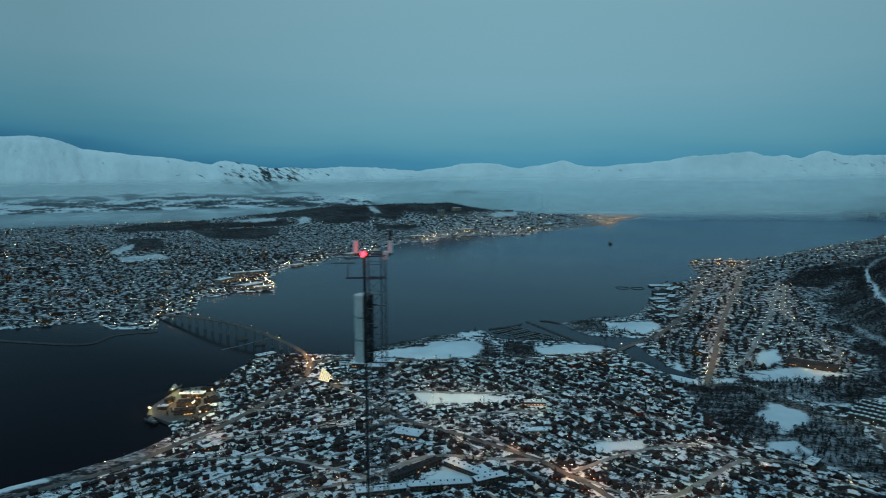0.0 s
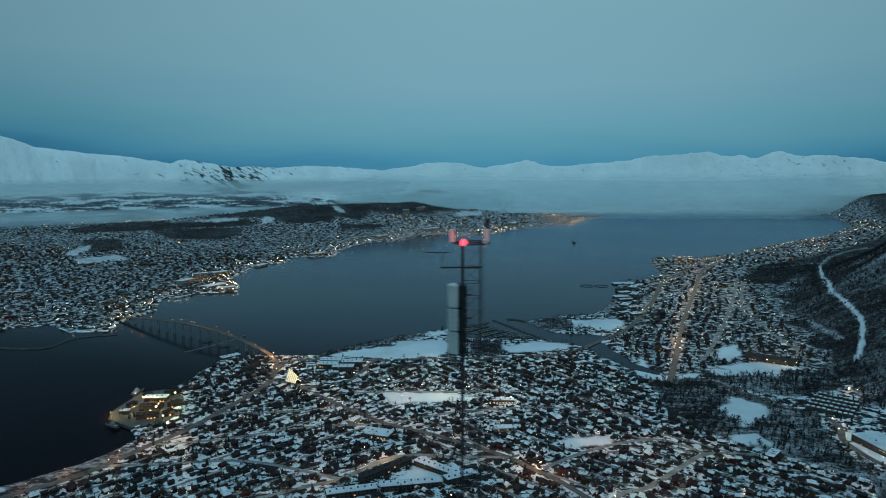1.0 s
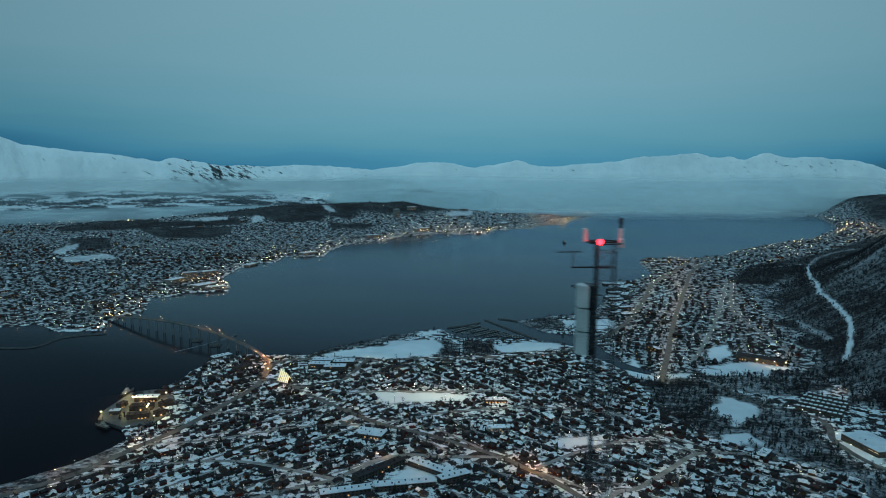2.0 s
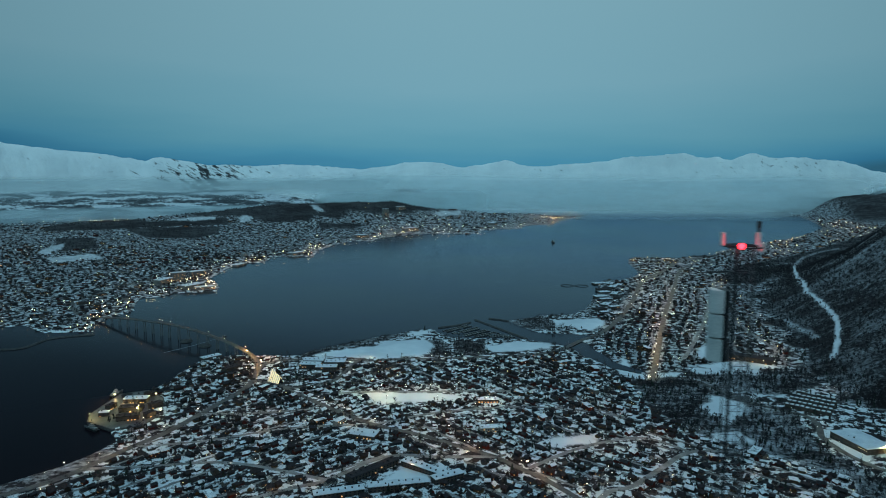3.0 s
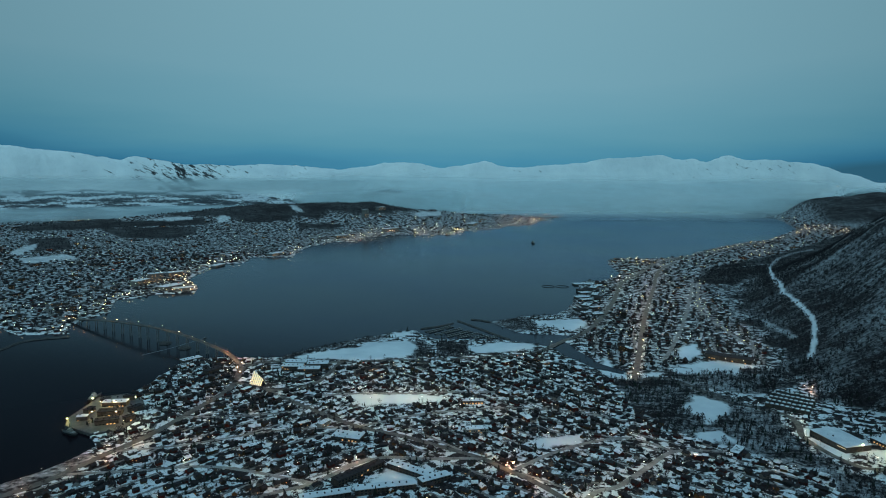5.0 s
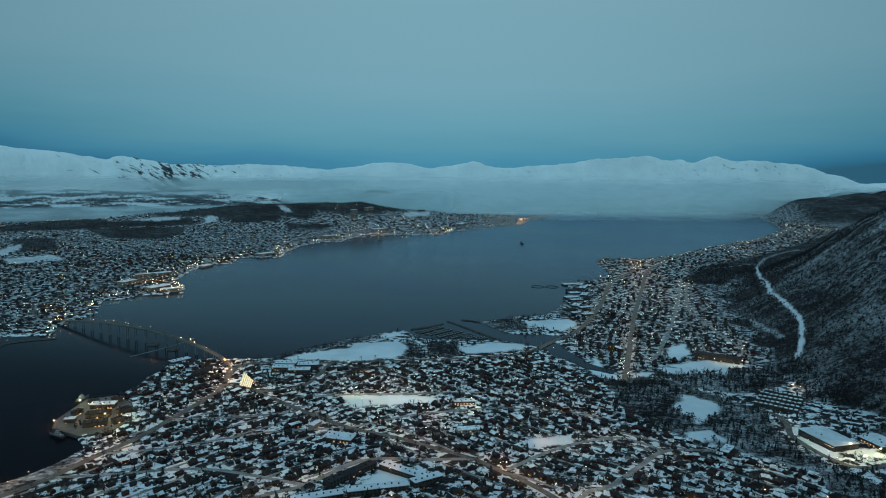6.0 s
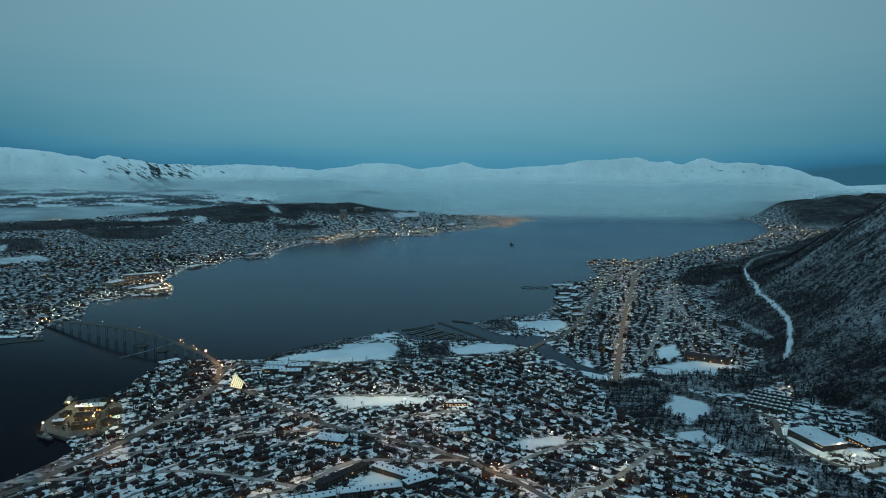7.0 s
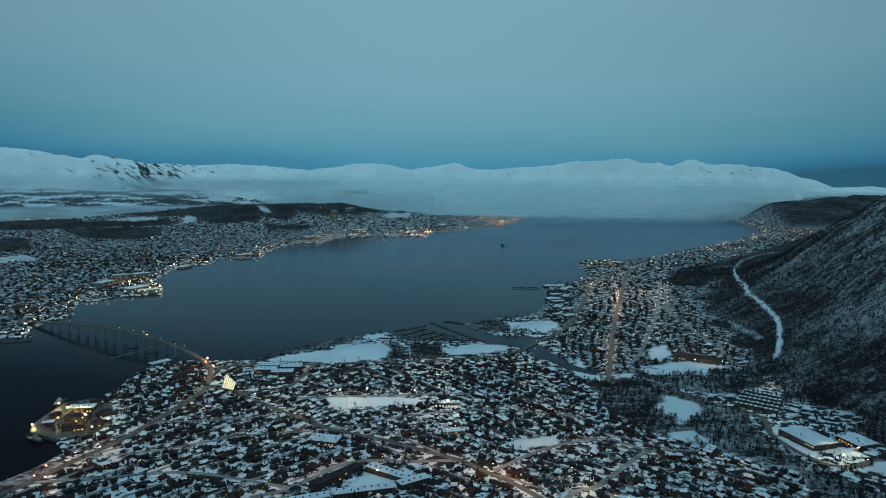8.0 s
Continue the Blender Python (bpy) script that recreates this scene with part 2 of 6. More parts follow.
def water_material():
    """Dark sea with a gloss that grows towards grazing angles; its reflection is painted dimmer on the near side of the
    bridge.
    """
    m = bpy.data.materials.new("cold_sea_water")
    m.use_nodes = True
    m.node_tree.nodes.clear()
    deep = node(m, "ShaderNodeBsdfDiffuse")
    wire(m, ramp_of(m, noise_of(m, 0.002, 4), [(0.35, (0.0095, 0.0068, 0.0090)), (0.7, (0.0115, 0.0082, 0.0105))]), deep.inputs["Color"])
    gloss = node(m, "ShaderNodeBsdfGlossy")
    wire(m, ramp_of(m, noise_of(m, 0.0016, 5), [(0.35, (0.68, 0.82, 1.0)), (0.68, (0.78, 0.91, 1.0))]), gloss.inputs["Color"])
    gloss.inputs["Roughness"].default_value = 0.16
    bump = node(m, "ShaderNodeBump")
    bump.inputs["Strength"].default_value, bump.inputs["Distance"].default_value = 0.25, 0.04
    wire(m, noise_of(m, 0.22, 4), bump.inputs["Height"])
    wire(m, bump.outputs[0], gloss.inputs["Normal"])
    rim = node(m, "ShaderNodeFresnel")
    along = node(m, "ShaderNodeVectorMath")
    along.operation = "DOT_PRODUCT"
    along.inputs[1].default_value = (0.0004, 0.001, 0)
    wire(m, node(m, "ShaderNodeNewGeometry").outputs["Position"], along.inputs[0])
    # IOR lowered by position, so the sky's reflection darkens on the near side
    near_dim = node(m, "ShaderNodeMapRange")
    near_dim.interpolation_type = "SMOOTHSTEP"
    for k, v in ((1, 0.72), (2, 1.3), (3, 1.056), (4, 1.165)):
        near_dim.inputs[k].default_value = v
    wire(m, along.outputs["Value"], near_dim.inputs[0])
    wire(m, near_dim.outputs[0], rim.inputs["IOR"])
    mix = node(m, "ShaderNodeMixShader")
    wire(m, rim.outputs[0], mix.inputs[0])
    wire(m, deep.outputs[0], mix.inputs[1])
    wire(m, gloss.outputs[0], mix.inputs[2])
    wire(m, mix.outputs[0], node(m, "ShaderNodeOutputMaterial").inputs["Surface"])
    return m


def fog_material(name, rgb, density, low, high, size):
    """Thin drifting fog: a veil whose thickness follows drifts and fades at its upper and lower rims."""
    m = bpy.data.materials.new(name)
    m.use_nodes = True
    m.node_tree.nodes.clear()
    pos = node(m, "ShaderNodeNewGeometry").outputs["Position"]
    sep = node(m, "ShaderNodeSeparateXYZ")
    wire(m, pos, sep.inputs[0])
    st = node(m, "ShaderNodeMapping")
    st.inputs["Scale"].default_value = (1 / size, 1 / size, 4.5 / size)
    wire(m, pos, st.inputs["Vector"])
    drift = noise_of(m, 1.0, 5, 0.6, st.outputs[0])
    heave = node(m, "ShaderNodeMath")
    heave.operation = "MULTIPLY_ADD"
    wire(m, math_of(m, "SUBTRACT", noise_of(m, 0.7, 3, 0.5, st.outputs[0]), 0.3), heave.inputs[0])
    heave.inputs[1].default_value = -0.55 * (high[1] - high[0])
    wire(m, sep.outputs["Z"], heave.inputs[2])

    def span(a, b, hi):
        r = node(m, "ShaderNodeMapRange")
        r.interpolation_type, r.clamp = "SMOOTHSTEP", True
        for k, v in enumerate((a, b, 1 - hi, hi)):
            r.inputs[k + 1].default_value = v
        wire(m, heave.outputs[0], r.inputs[0])
        return r.outputs[0]

    rise = span(low[0], low[1], 1.0)
    fall = span(high[0], high[1], 0.0)
    thick = ramp_of(m, drift, [(0.30, (0.5, 0.5, 0.5)), (0.60, (1, 1, 1))])
    a = math_of(m, "MULTIPLY", math_of(m, "MULTIPLY", rise, fall), math_of(m, "MULTIPLY", thick, density))
    edge = attribute(m, "edge")
    a = math_of(m, "MULTIPLY", a, edge)
    d = node(m, "ShaderNodeBsdfDiffuse")
    d.inputs["Color"].default_value = (*rgb, 1)
    tl = node(m, "ShaderNodeBsdfTranslucent")
    tl.inputs["Color"].default_value = (*rgb, 1)
    both = node(m, "ShaderNodeMixShader")
    both.inputs[0].default_value = 0.5
    wire(m, d.outputs[0], both.inputs[1])
    wire(m, tl.outputs[0], both.inputs[2])
    t = node(m, "ShaderNodeBsdfTransparent")
    mix = node(m, "ShaderNodeMixShader")
    wire(m, a, mix.inputs[0])
    wire(m, t.outputs[0], mix.inputs[1])
    wire(m, both.outputs[0], mix.inputs[2])
    out = node(m, "ShaderNodeOutputMaterial")
    wire(m, mix.outputs[0], out.inputs["Surface"])
    return m


GROUND, MOUNTAIN, WATER = ground_material(), mountain_material(), water_material()


# ---- mesh helpers ----
def solid(name, verts, faces, mats, slots=None, parent=None, label="", smooth=False):
    me = bpy.data.meshes.new(name)
    me.from_pydata([tuple(v) for v in verts], [], [tuple(f) for f in faces])
    for m in mats if isinstance(mats, (list, tuple)) else [mats]:
        me.materials.append(m)
    if slots is not None:
        me.polygons.foreach_set("material_index", np.asarray(slots, np.int32))
    if smooth:
        me.polygons.foreach_set("use_smooth", np.ones(len(me.polygons), bool))
    me.update()
    ob = new(name, me)
    if parent:
        ob.parent = parent
    return tagged(ob, label)


def part(name, bm, material, parent, label=""):
    me = bpy.data.meshes.new(name)
    bm.to_mesh(me)
    bm.free()
    me.materials.append(material)
    ob = new(name, me)
    ob.parent = parent
    return tagged(ob, label)


def empty(name, m, label, category, group="", kind=""):
    ob = new(name)
    ob.matrix_world = m
    return tagged(ob, label, category, group, kind)


def box(bm, x0, x1, y0, y1, z0, z1, bevel=0.0):
    made = bmesh.ops.create_cube(bm, size=1, matrix=Matrix.Translation(((x0 + x1) / 2, (y0 + y1) / 2, (z0 + z1) / 2)) @ Matrix.Diagonal((x1 - x0, y1 - y0, z1 - z0, 1)))
    if bevel:
        bmesh.ops.bevel(bm, geom=list({e for v in made["verts"] for e in v.link_edges}), offset=bevel, segments=1, affect="EDGES")
    return bm


def rod(bm, a, b, r, sides=6, r2=None):
    a, b = Vector(a), Vector(b)
    turn = (b - a).to_track_quat("Z", "Y").to_matrix().to_4x4()
    bmesh.ops.create_cone(bm, cap_ends=True, segments=sides, radius1=r, radius2=r if r2 is None else r2, depth=(b - a).length,
                          matrix=Matrix.Translation((a + b) / 2) @ turn)
    return bm


def gable(w, d, h, rise, over=0.5, thick=0.45):
    """A house body with gable ends, and the slab of a pitched roof over it: verts and faces of both, ridge along x."""
    x, y = w / 2, d / 2
    body = [(-x, -y, 0), (x, -y, 0), (x, y, 0), (-x, y, 0), (-x, -y, h), (x, -y, h), (x, y, h), (-x, y, h), (-x, 0, h + rise), (x, 0, h + rise)]
    body_faces = [(0, 1, 5, 4), (2, 3, 7, 6), (1, 2, 6, 9, 5), (3, 0, 4, 8, 7)]
    ex, ey = x + over, y + over
    drop = rise * over / y
    low, top = h - drop + 0.02, h + rise + 0.02
    roof = []
    for t in (0, thick):
        roof += [(-ex, -ey, low + t), (ex, -ey, low + t), (ex, 0, top + t), (-ex, 0, top + t), (-ex, ey, low + t), (ex, ey, low + t)]
    roof_faces = [(6, 7, 8, 9), (9, 8, 11, 10), (1, 0, 3, 2), (2, 3, 4, 5), (0, 1, 7, 6), (5, 4, 10, 11), (1, 2, 8, 7), (2, 5, 11, 8), (3, 0, 6, 9), (4, 3, 9, 10)]
    return body, body_faces, roof, roof_faces


def scatter_mesh(name, items, kinds, mats, label, category, kind="stuff"):
    """Many copies of small forms joined into one mesh. items: rows of kind, x, y, z, turn, sx, sy, sz; kinds: (verts, faces, slots)."""
    vs, fs, sl, base = [], [], [], 0
    for k, x, y, z, turn, sx, sy, sz in items:
        tv, tf, ts = kinds[int(k)]
        c, s = math.cos(turn), math.sin(turn)
        a = tv * (sx, sy, sz)
        vs.append(np.stack([a[:, 0] * c - a[:, 1] * s + x, a[:, 0] * s + a[:, 1] * c + y, a[:, 2] + z], 1))
        fs += [[i + base for i in f] for f in tf]
        sl += ts
        base += len(tv)
    if not vs:
        return None
    ob = solid(name, np.concatenate(vs).tolist(), fs, mats, sl)
    return tagged(ob, label, category, "", kind)
# ---- lie of the land ----
NEAR_SHORE = [(-1400, 250), (-900, 430), (-650, 560), (-571, 602), (-493, 690), (-471, 737), (-467, 764), (-492, 794),
              (-532, 819), (-540, 842), (-543, 920), (-512, 935), (-508, 1011), (-503, 1100), (-465, 1139),
              (-346, 1144), (-312, 1191), (-216, 1286), (-164, 1330), (-120, 1358), (-104, 1328), (-78, 1290),
              (67, 1285), (115, 1263), (146, 1235), (165, 1180), (202, 1106), (243, 1078), (253, 1102),
              (217, 1136), (200, 1202), (180, 1285), (205, 1332), (100, 1341), (42, 1436), (115, 1496), (188, 1512)]
NORTH_SHORE = [(230, 1575), (258, 1663), (297, 1778), (321, 1907), (346, 1984), (397, 1988), (457, 2064), (493, 2143),
               (499, 2328), (520, 2442), (574, 2522), (605, 2479), (712, 2489), (874, 2598), (933, 2705), (1136, 2933),
               (1305, 3102), (1432, 3185), (1646, 3467), (1884, 3801), (2047, 4270), (2154, 4649), (2060, 4700), (1985, 4720), (1960, 4850), (2160, 6200),
               (6200, 6200), (6200, -3500), (-2500, -3500), (-2500, -400)]
ISLAND = [(-3600, 1900), (-2400, 1000), (-1300, 1150), (-1066, 1270), (-977, 1330), (-896, 1271), (-801, 1286), (-837, 1355),
          (-819, 1481), (-840, 1523), (-876, 1620), (-848, 1636), (-804, 1699), (-719, 1728), (-740, 1801),
          (-816, 1914), (-833, 2092), (-841, 2214), (-759, 2260), (-773, 2401), (-631, 2414), (-648, 2573),
          (-632, 2758), (-569, 2931), (-492, 2917), (-468, 3104), (-295, 3251), (-47, 3279), (11, 3485), (195, 3600),
          (253, 3775), (406, 3865), (495, 4194), (699, 4560), (720, 4720), (300, 4760), (-300, 4640), (-900, 4480),
          (-1700, 4300), (-2600, 4000), (-3400, 3300)]
FOOT = [(-2500, 560), (300, 556), (420, 600), (500, 700), (530, 860), (500, 960), (505, 1060), (560, 1250), (620, 1500),
        (690, 1740), (900, 2080), (1250, 2520), (1760, 3080), (2400, 3620), (3200, 3900), (6200, 3900), (6200, -3500), (-2500, -3500)]
FAR_SIDE = ((20, 22.6, 23.5, 27, 29, 31, 34, 38, 60), (0, 92, 104, 112, 130, 157, 184, 220, 220))
RIDGE = [(-2300, 2900, 10), (-1700, 3150, 42), (-1050, 3480, 108), (-550, 3750, 108), (-200, 4020, 48), (100, 4250, 12)]


def soft_step(a, b, v):
    t = np.clip((v - a) / (b - a), 0, 1)
    return t * t * (3 - 2 * t)


def inside_by(poly, x, y):
    """Metres from the edge of a closed outline: positive inside, negative outside."""
    best = np.full(x.shape, 1e18)
    inside = np.zeros(x.shape, bool)
    for (ax, ay), (bx, by) in zip(poly, poly[1:] + poly[:1]):
        dx, dy = bx - ax, by - ay
        t = np.clip(((x - ax) * dx + (y - ay) * dy) / (dx * dx + dy * dy), 0, 1)
        best = np.minimum(best, (x - ax - t * dx) ** 2 + (y - ay - t * dy) ** 2)
        if dy:
            inside ^= ((ay > y) != (by > y)) & (x < ax + (y - ay) * dx / dy)
    return np.where(inside, 1, -1) * np.sqrt(best)


def waves(x, y, size, seed):
    """Smooth unevenness from -1 to 1, made of a few crossed swells."""
    rng = np.random.RandomState(seed)
    v = np.zeros(np.shape(x))
    total = 0
    for octave in range(5):
        for _ in range(4):
            a, p = rng.uniform(0, 6.283), rng.uniform(0, 6.283)
            k = 6.283 / size * 1.9 ** octave
            v = v + 0.62 ** octave * np.sin(k * (x * math.cos(a) + y * math.sin(a)) + p)
        total += 2.2 * 0.62 ** octave
    return v / total


def rim(bearing):
    """How much farther off the far shore lies towards the open end of the sound."""
    return 1 + (1 / np.cos(np.radians(np.clip(bearing, 0, 45))) - 1) * soft_step(8, 20, bearing)


def ground_height(x, y):
    x, y = np.asarray(x, float), np.asarray(y, float)
    wob = 5 * waves(x, y, 70, 5)
    main = inside_by(NEAR_SHORE + NORTH_SHORE, x, y)
    isle = inside_by(ISLAND, x, y)
    shore = np.maximum(main, isle) + wob * soft_step(500, 1500, np.hypot(x, y))
    z = -6 + 7.6 * soft_step(-9, 3, shore)
    z = z + np.clip(main, 0, 700) * 0.03 * (1 - 0.4 * soft_step(1300, 2000, y))
    hill = inside_by(FOOT, x, y)
    up = np.clip(hill, 0, None)
    rough = 1 + 0.10 * waves(x, y, 420, 11)
    z = z + np.where(up > 0, (0.56 * (np.sqrt(up * up + 35 ** 2) - 35)) * rough, 0) * (1 - 0.55 * soft_step(2600, 4000, y))
    steep = soft_step(480, 800, x) * (1 - soft_step(1900, 2600, y))
    z = z + steep * 0.2 * np.clip(up - 170, 0, 500)
    z = np.where(hill > 0, np.minimum(z, 470 + 0.12 * z), z)
    reach = np.hypot(x + 30, y)
    bearing = np.degrees(np.arctan2(x + 30, y))
    far = soft_step(4120, 4690, reach / rim(bearing)) * soft_step(20, 260, main)
    z = z + far * np.interp(bearing, FAR_SIDE[0], FAR_SIDE[1]) * (1 + 0.14 * waves(x, y, 500, 3))
    lift = np.clip(isle, 0, 600) * 0.028
    best = np.zeros(x.shape)
    for (ax, ay, ah), (bx, by, bh) in zip(RIDGE, RIDGE[1:]):
        dx, dy = bx - ax, by - ay
        t = np.clip(((x - ax) * dx + (y - ay) * dy) / (dx * dx + dy * dy), 0, 1)
        d = np.hypot(x - ax - t * dx, y - ay - t * dy)
        best = np.maximum(best, (ah + (bh - ah) * t) * np.exp(-(d / 330) ** 2))
    return z + np.where(isle > 0, lift + best * soft_step(0, 300, isle) * (1 + 0.12 * waves(x, y, 500, 8)), 0)
# ---- cover of the land: clear snow, woods, roads ----
CLEAR = [
    [(-315, 1139), (-283, 1177), (-215, 1210), (-200, 1240), (-119, 1259), (-105, 1207), (-121, 1137), (-203, 1121)],
    [(-159, 1279), (-123, 1310), (-121, 1345), (-160, 1322)],
    [(-11, 1222), (60, 1262), (114, 1257), (104, 1213), (3, 1174)],
    [(285, 918), (318, 962), (351, 940), (340, 880), (296, 850)],
    [(268, 816), (304, 823), (304, 789), (262, 775)],
    [(134, 1440), (236, 1464), (250, 1420), (212, 1361), (142, 1402)],
    [(60, 778), (86, 791), (121, 800), (116, 770), (64, 757)],
    [(-186, 930), (-50, 936), (-48, 904), (-168, 884)],
    [(-130, 650), (-72, 656), (-84, 672), (-108, 690)],
    [(-640, 556), (-590, 588), (-540, 632), (-532, 622), (-585, 574), (-640, 540)],
    [(-1483, 2165), (-1389, 2296), (-1299, 2208), (-1389, 2077)],
    [(330, 1118), (420, 1142), (490, 1098), (400, 1090)],
    [(452, 700), (470, 720), (490, 722), (480, 690)],
    [(396, 742), (408, 730), (424, 736), (421, 790), (416, 832), (402, 830)],
    [(-1487, 3119), (-1439, 3164), (-1299, 3193), (-1287, 3140), (-1361, 3109)],
    [(-1177, 3161), (-1167, 3212), (-1116, 3200), (-1110, 3163), (-1145, 3124)],
    [(-916, 3500), (-866, 3491), (-820, 3447), (-843, 3396)],
    [(-274, 3698), (-226, 3858), (-117, 4093), (-128, 3844), (-232, 3680)],
    [(-1603, 2306), (-1653, 2462), (-1669, 2576), (-1583, 2421), (-1528, 2240)],
    [(227, 1050), (300, 1062), (310, 1080), (240, 1072)],
    [(389, 1239), (423, 1244), (408, 1183), (368, 1144), (365, 1176)],
    [(330, 1105), (444, 1102), (434, 1074), (328, 1070)],
    [(227, 1176), (237, 1148), (231, 1106), (251, 1058), (244, 1039), (207, 1069)],
    [(436, 752), (462, 760), (474, 742), (446, 728)],
]
WOODS = [
    [(-478, 742), (-502, 692), (-582, 607), (-662, 542), (-628, 510), (-545, 578), (-468, 670), (-448, 735)],
    [(215, 1050), (300, 1055), (345, 992), (372, 951), (400, 881), (376, 783), (392, 716), (409, 676), (440, 600), (350, 560), (364, 682), (337, 724), (307, 755), (250, 816), (215, 899)],
    [(300, 1090), (500, 1088), (500, 1015), (410, 964), (336, 1005)],
    [(-345, 1141), (-311, 1190), (-214, 1284), (-118, 1340), (-160, 1290), (-210, 1248), (-285, 1185), (-317, 1143)],
    [(-119, 1259), (-92, 1263), (-77, 1156), (-106, 1127)],
    [(-70, 1255), (-11, 1260), (-18, 1150), (-66, 1150)],
    [(47, 1430), (120, 1488), (139, 1440), (139, 1380), (90, 1349)],
    [(-1086, 3171), (-1093, 3327), (-1084, 3487), (-938, 3490), (-840, 3383), (-850, 3247), (-965, 3169)],
    [(-2031, 2997), (-2046, 3463), (-1574, 3100), (-1235, 3178), (-1186, 3079), (-1514, 2976), (-1716, 2890), (-1930, 2842)],
    [(-1620, 2939), (-1212, 3043), (-1183, 2901), (-1224, 2766), (-1430, 2755)],
    [(-866, 3557), (-737, 3670), (-483, 3611), (-530, 3510), (-701, 3479), (-824, 3437)],
    [(-1327, 3351), (-1119, 3319), (-1039, 3237), (-1214, 3195)],
    [(-807, 3240), (-563, 3340), (-650, 3205), (-777, 3167)],
    [(-1776, 2682), (-1637, 2726), (-1450, 2438), (-1542, 2348)],
    [(663, 1959), (865, 2285), (1029, 2440), (1210, 2605), (1476, 2908), (1846, 3351), (2183, 3731), (2400, 3700), (1250, 2450), (760, 1900)],
]
LIFT = [(1022, 2253), (855, 1871), (738, 1570), (703, 1434), (682, 1357), (657, 1281), (616, 1199), (587, 1147), (564, 1115)]
TRAILS = [[(1022, 2253), (1168, 2500), (1320, 2681), (1444, 2784)], [(1061, 2341), (992, 2311), (905, 2248), (813, 2233)],
          [(624, 1416), (612, 1345), (609, 1283), (603, 1245)]]


def near_line(line, x, y):
    best = np.full(np.shape(x), 1e18)
    for (ax, ay), (bx, by) in zip(line, line[1:]):
        dx, dy = bx - ax, by - ay
        t = np.clip(((x - ax) * dx + (y - ay) * dy) / (dx * dx + dy * dy), 0, 1)
        best = np.minimum(best, (x - ax - t * dx) ** 2 + (y - ay - t * dy) ** 2)
    return np.sqrt(best)


def cover(x, y):
    """How wooded and how clear of scrub the land is, 0 to 1."""
    x, y = np.asarray(x, float), np.asarray(y, float)
    wob = 6 * waves(x, y, 60, 21)
    hill = inside_by(FOOT, x, y) + 25 * waves(x, y, 150, 31)
    woods = soft_step(-8, 12, hill)
    z = ground_height(x, y)
    isle = inside_by(ISLAND, x, y)
    woods = np.maximum(woods, np.where(isle > 0, soft_step(74, 88, z + 18 * waves(x, y, 300, 41)), 0))
    woods = np.maximum(woods, soft_step(4000, 4300, y) * soft_step(140, 300, inside_by(NEAR_SHORE + NORTH_SHORE, x, y)))
    for p in WOODS:
        woods = np.maximum(woods, soft_step(-4, 4, inside_by(p, x, y) + wob * 0.6))
    clear = np.zeros(x.shape)
    for p in CLEAR:
        clear = np.maximum(clear, soft_step(-3, 3, inside_by(p, x, y) + wob * 1.3))
    clear = clear * np.where(isle > 0, 0.62, 1.0)
    clear = np.maximum(clear, 1 - soft_step(3.0, 5.2, near_line(LIFT, x, y) + wob * 0.3))
    for trail in TRAILS:
        clear = np.maximum(clear, 0.4 * (1 - soft_step(2.0, 8.0, near_line(trail, x, y) + wob * 0.6)))
    return woods * (1 - clear), clear, z


def denseness(x, y):
    """How closed the woods and gardens stand: full on the island, less in the valley and on the lower hillside."""
    hill = inside_by(FOOT, x, y) + 40 * waves(x, y, 300, 35)
    low = soft_step(-5, 20, hill) * (1 - soft_step(90, 330, hill)) * soft_step(380, 560, x)
    far = soft_step(3900, 4200, y) * soft_step(560, 900, x)
    valley = 0.95 * soft_step(1040, 1100, y) * soft_step(205, 230, x) * (1 - soft_step(-5, 20, hill))
    return np.maximum.reduce([0.6 * low, soft_step(0, 30, inside_by(ISLAND, x, y)), 0.1 * far, valley])


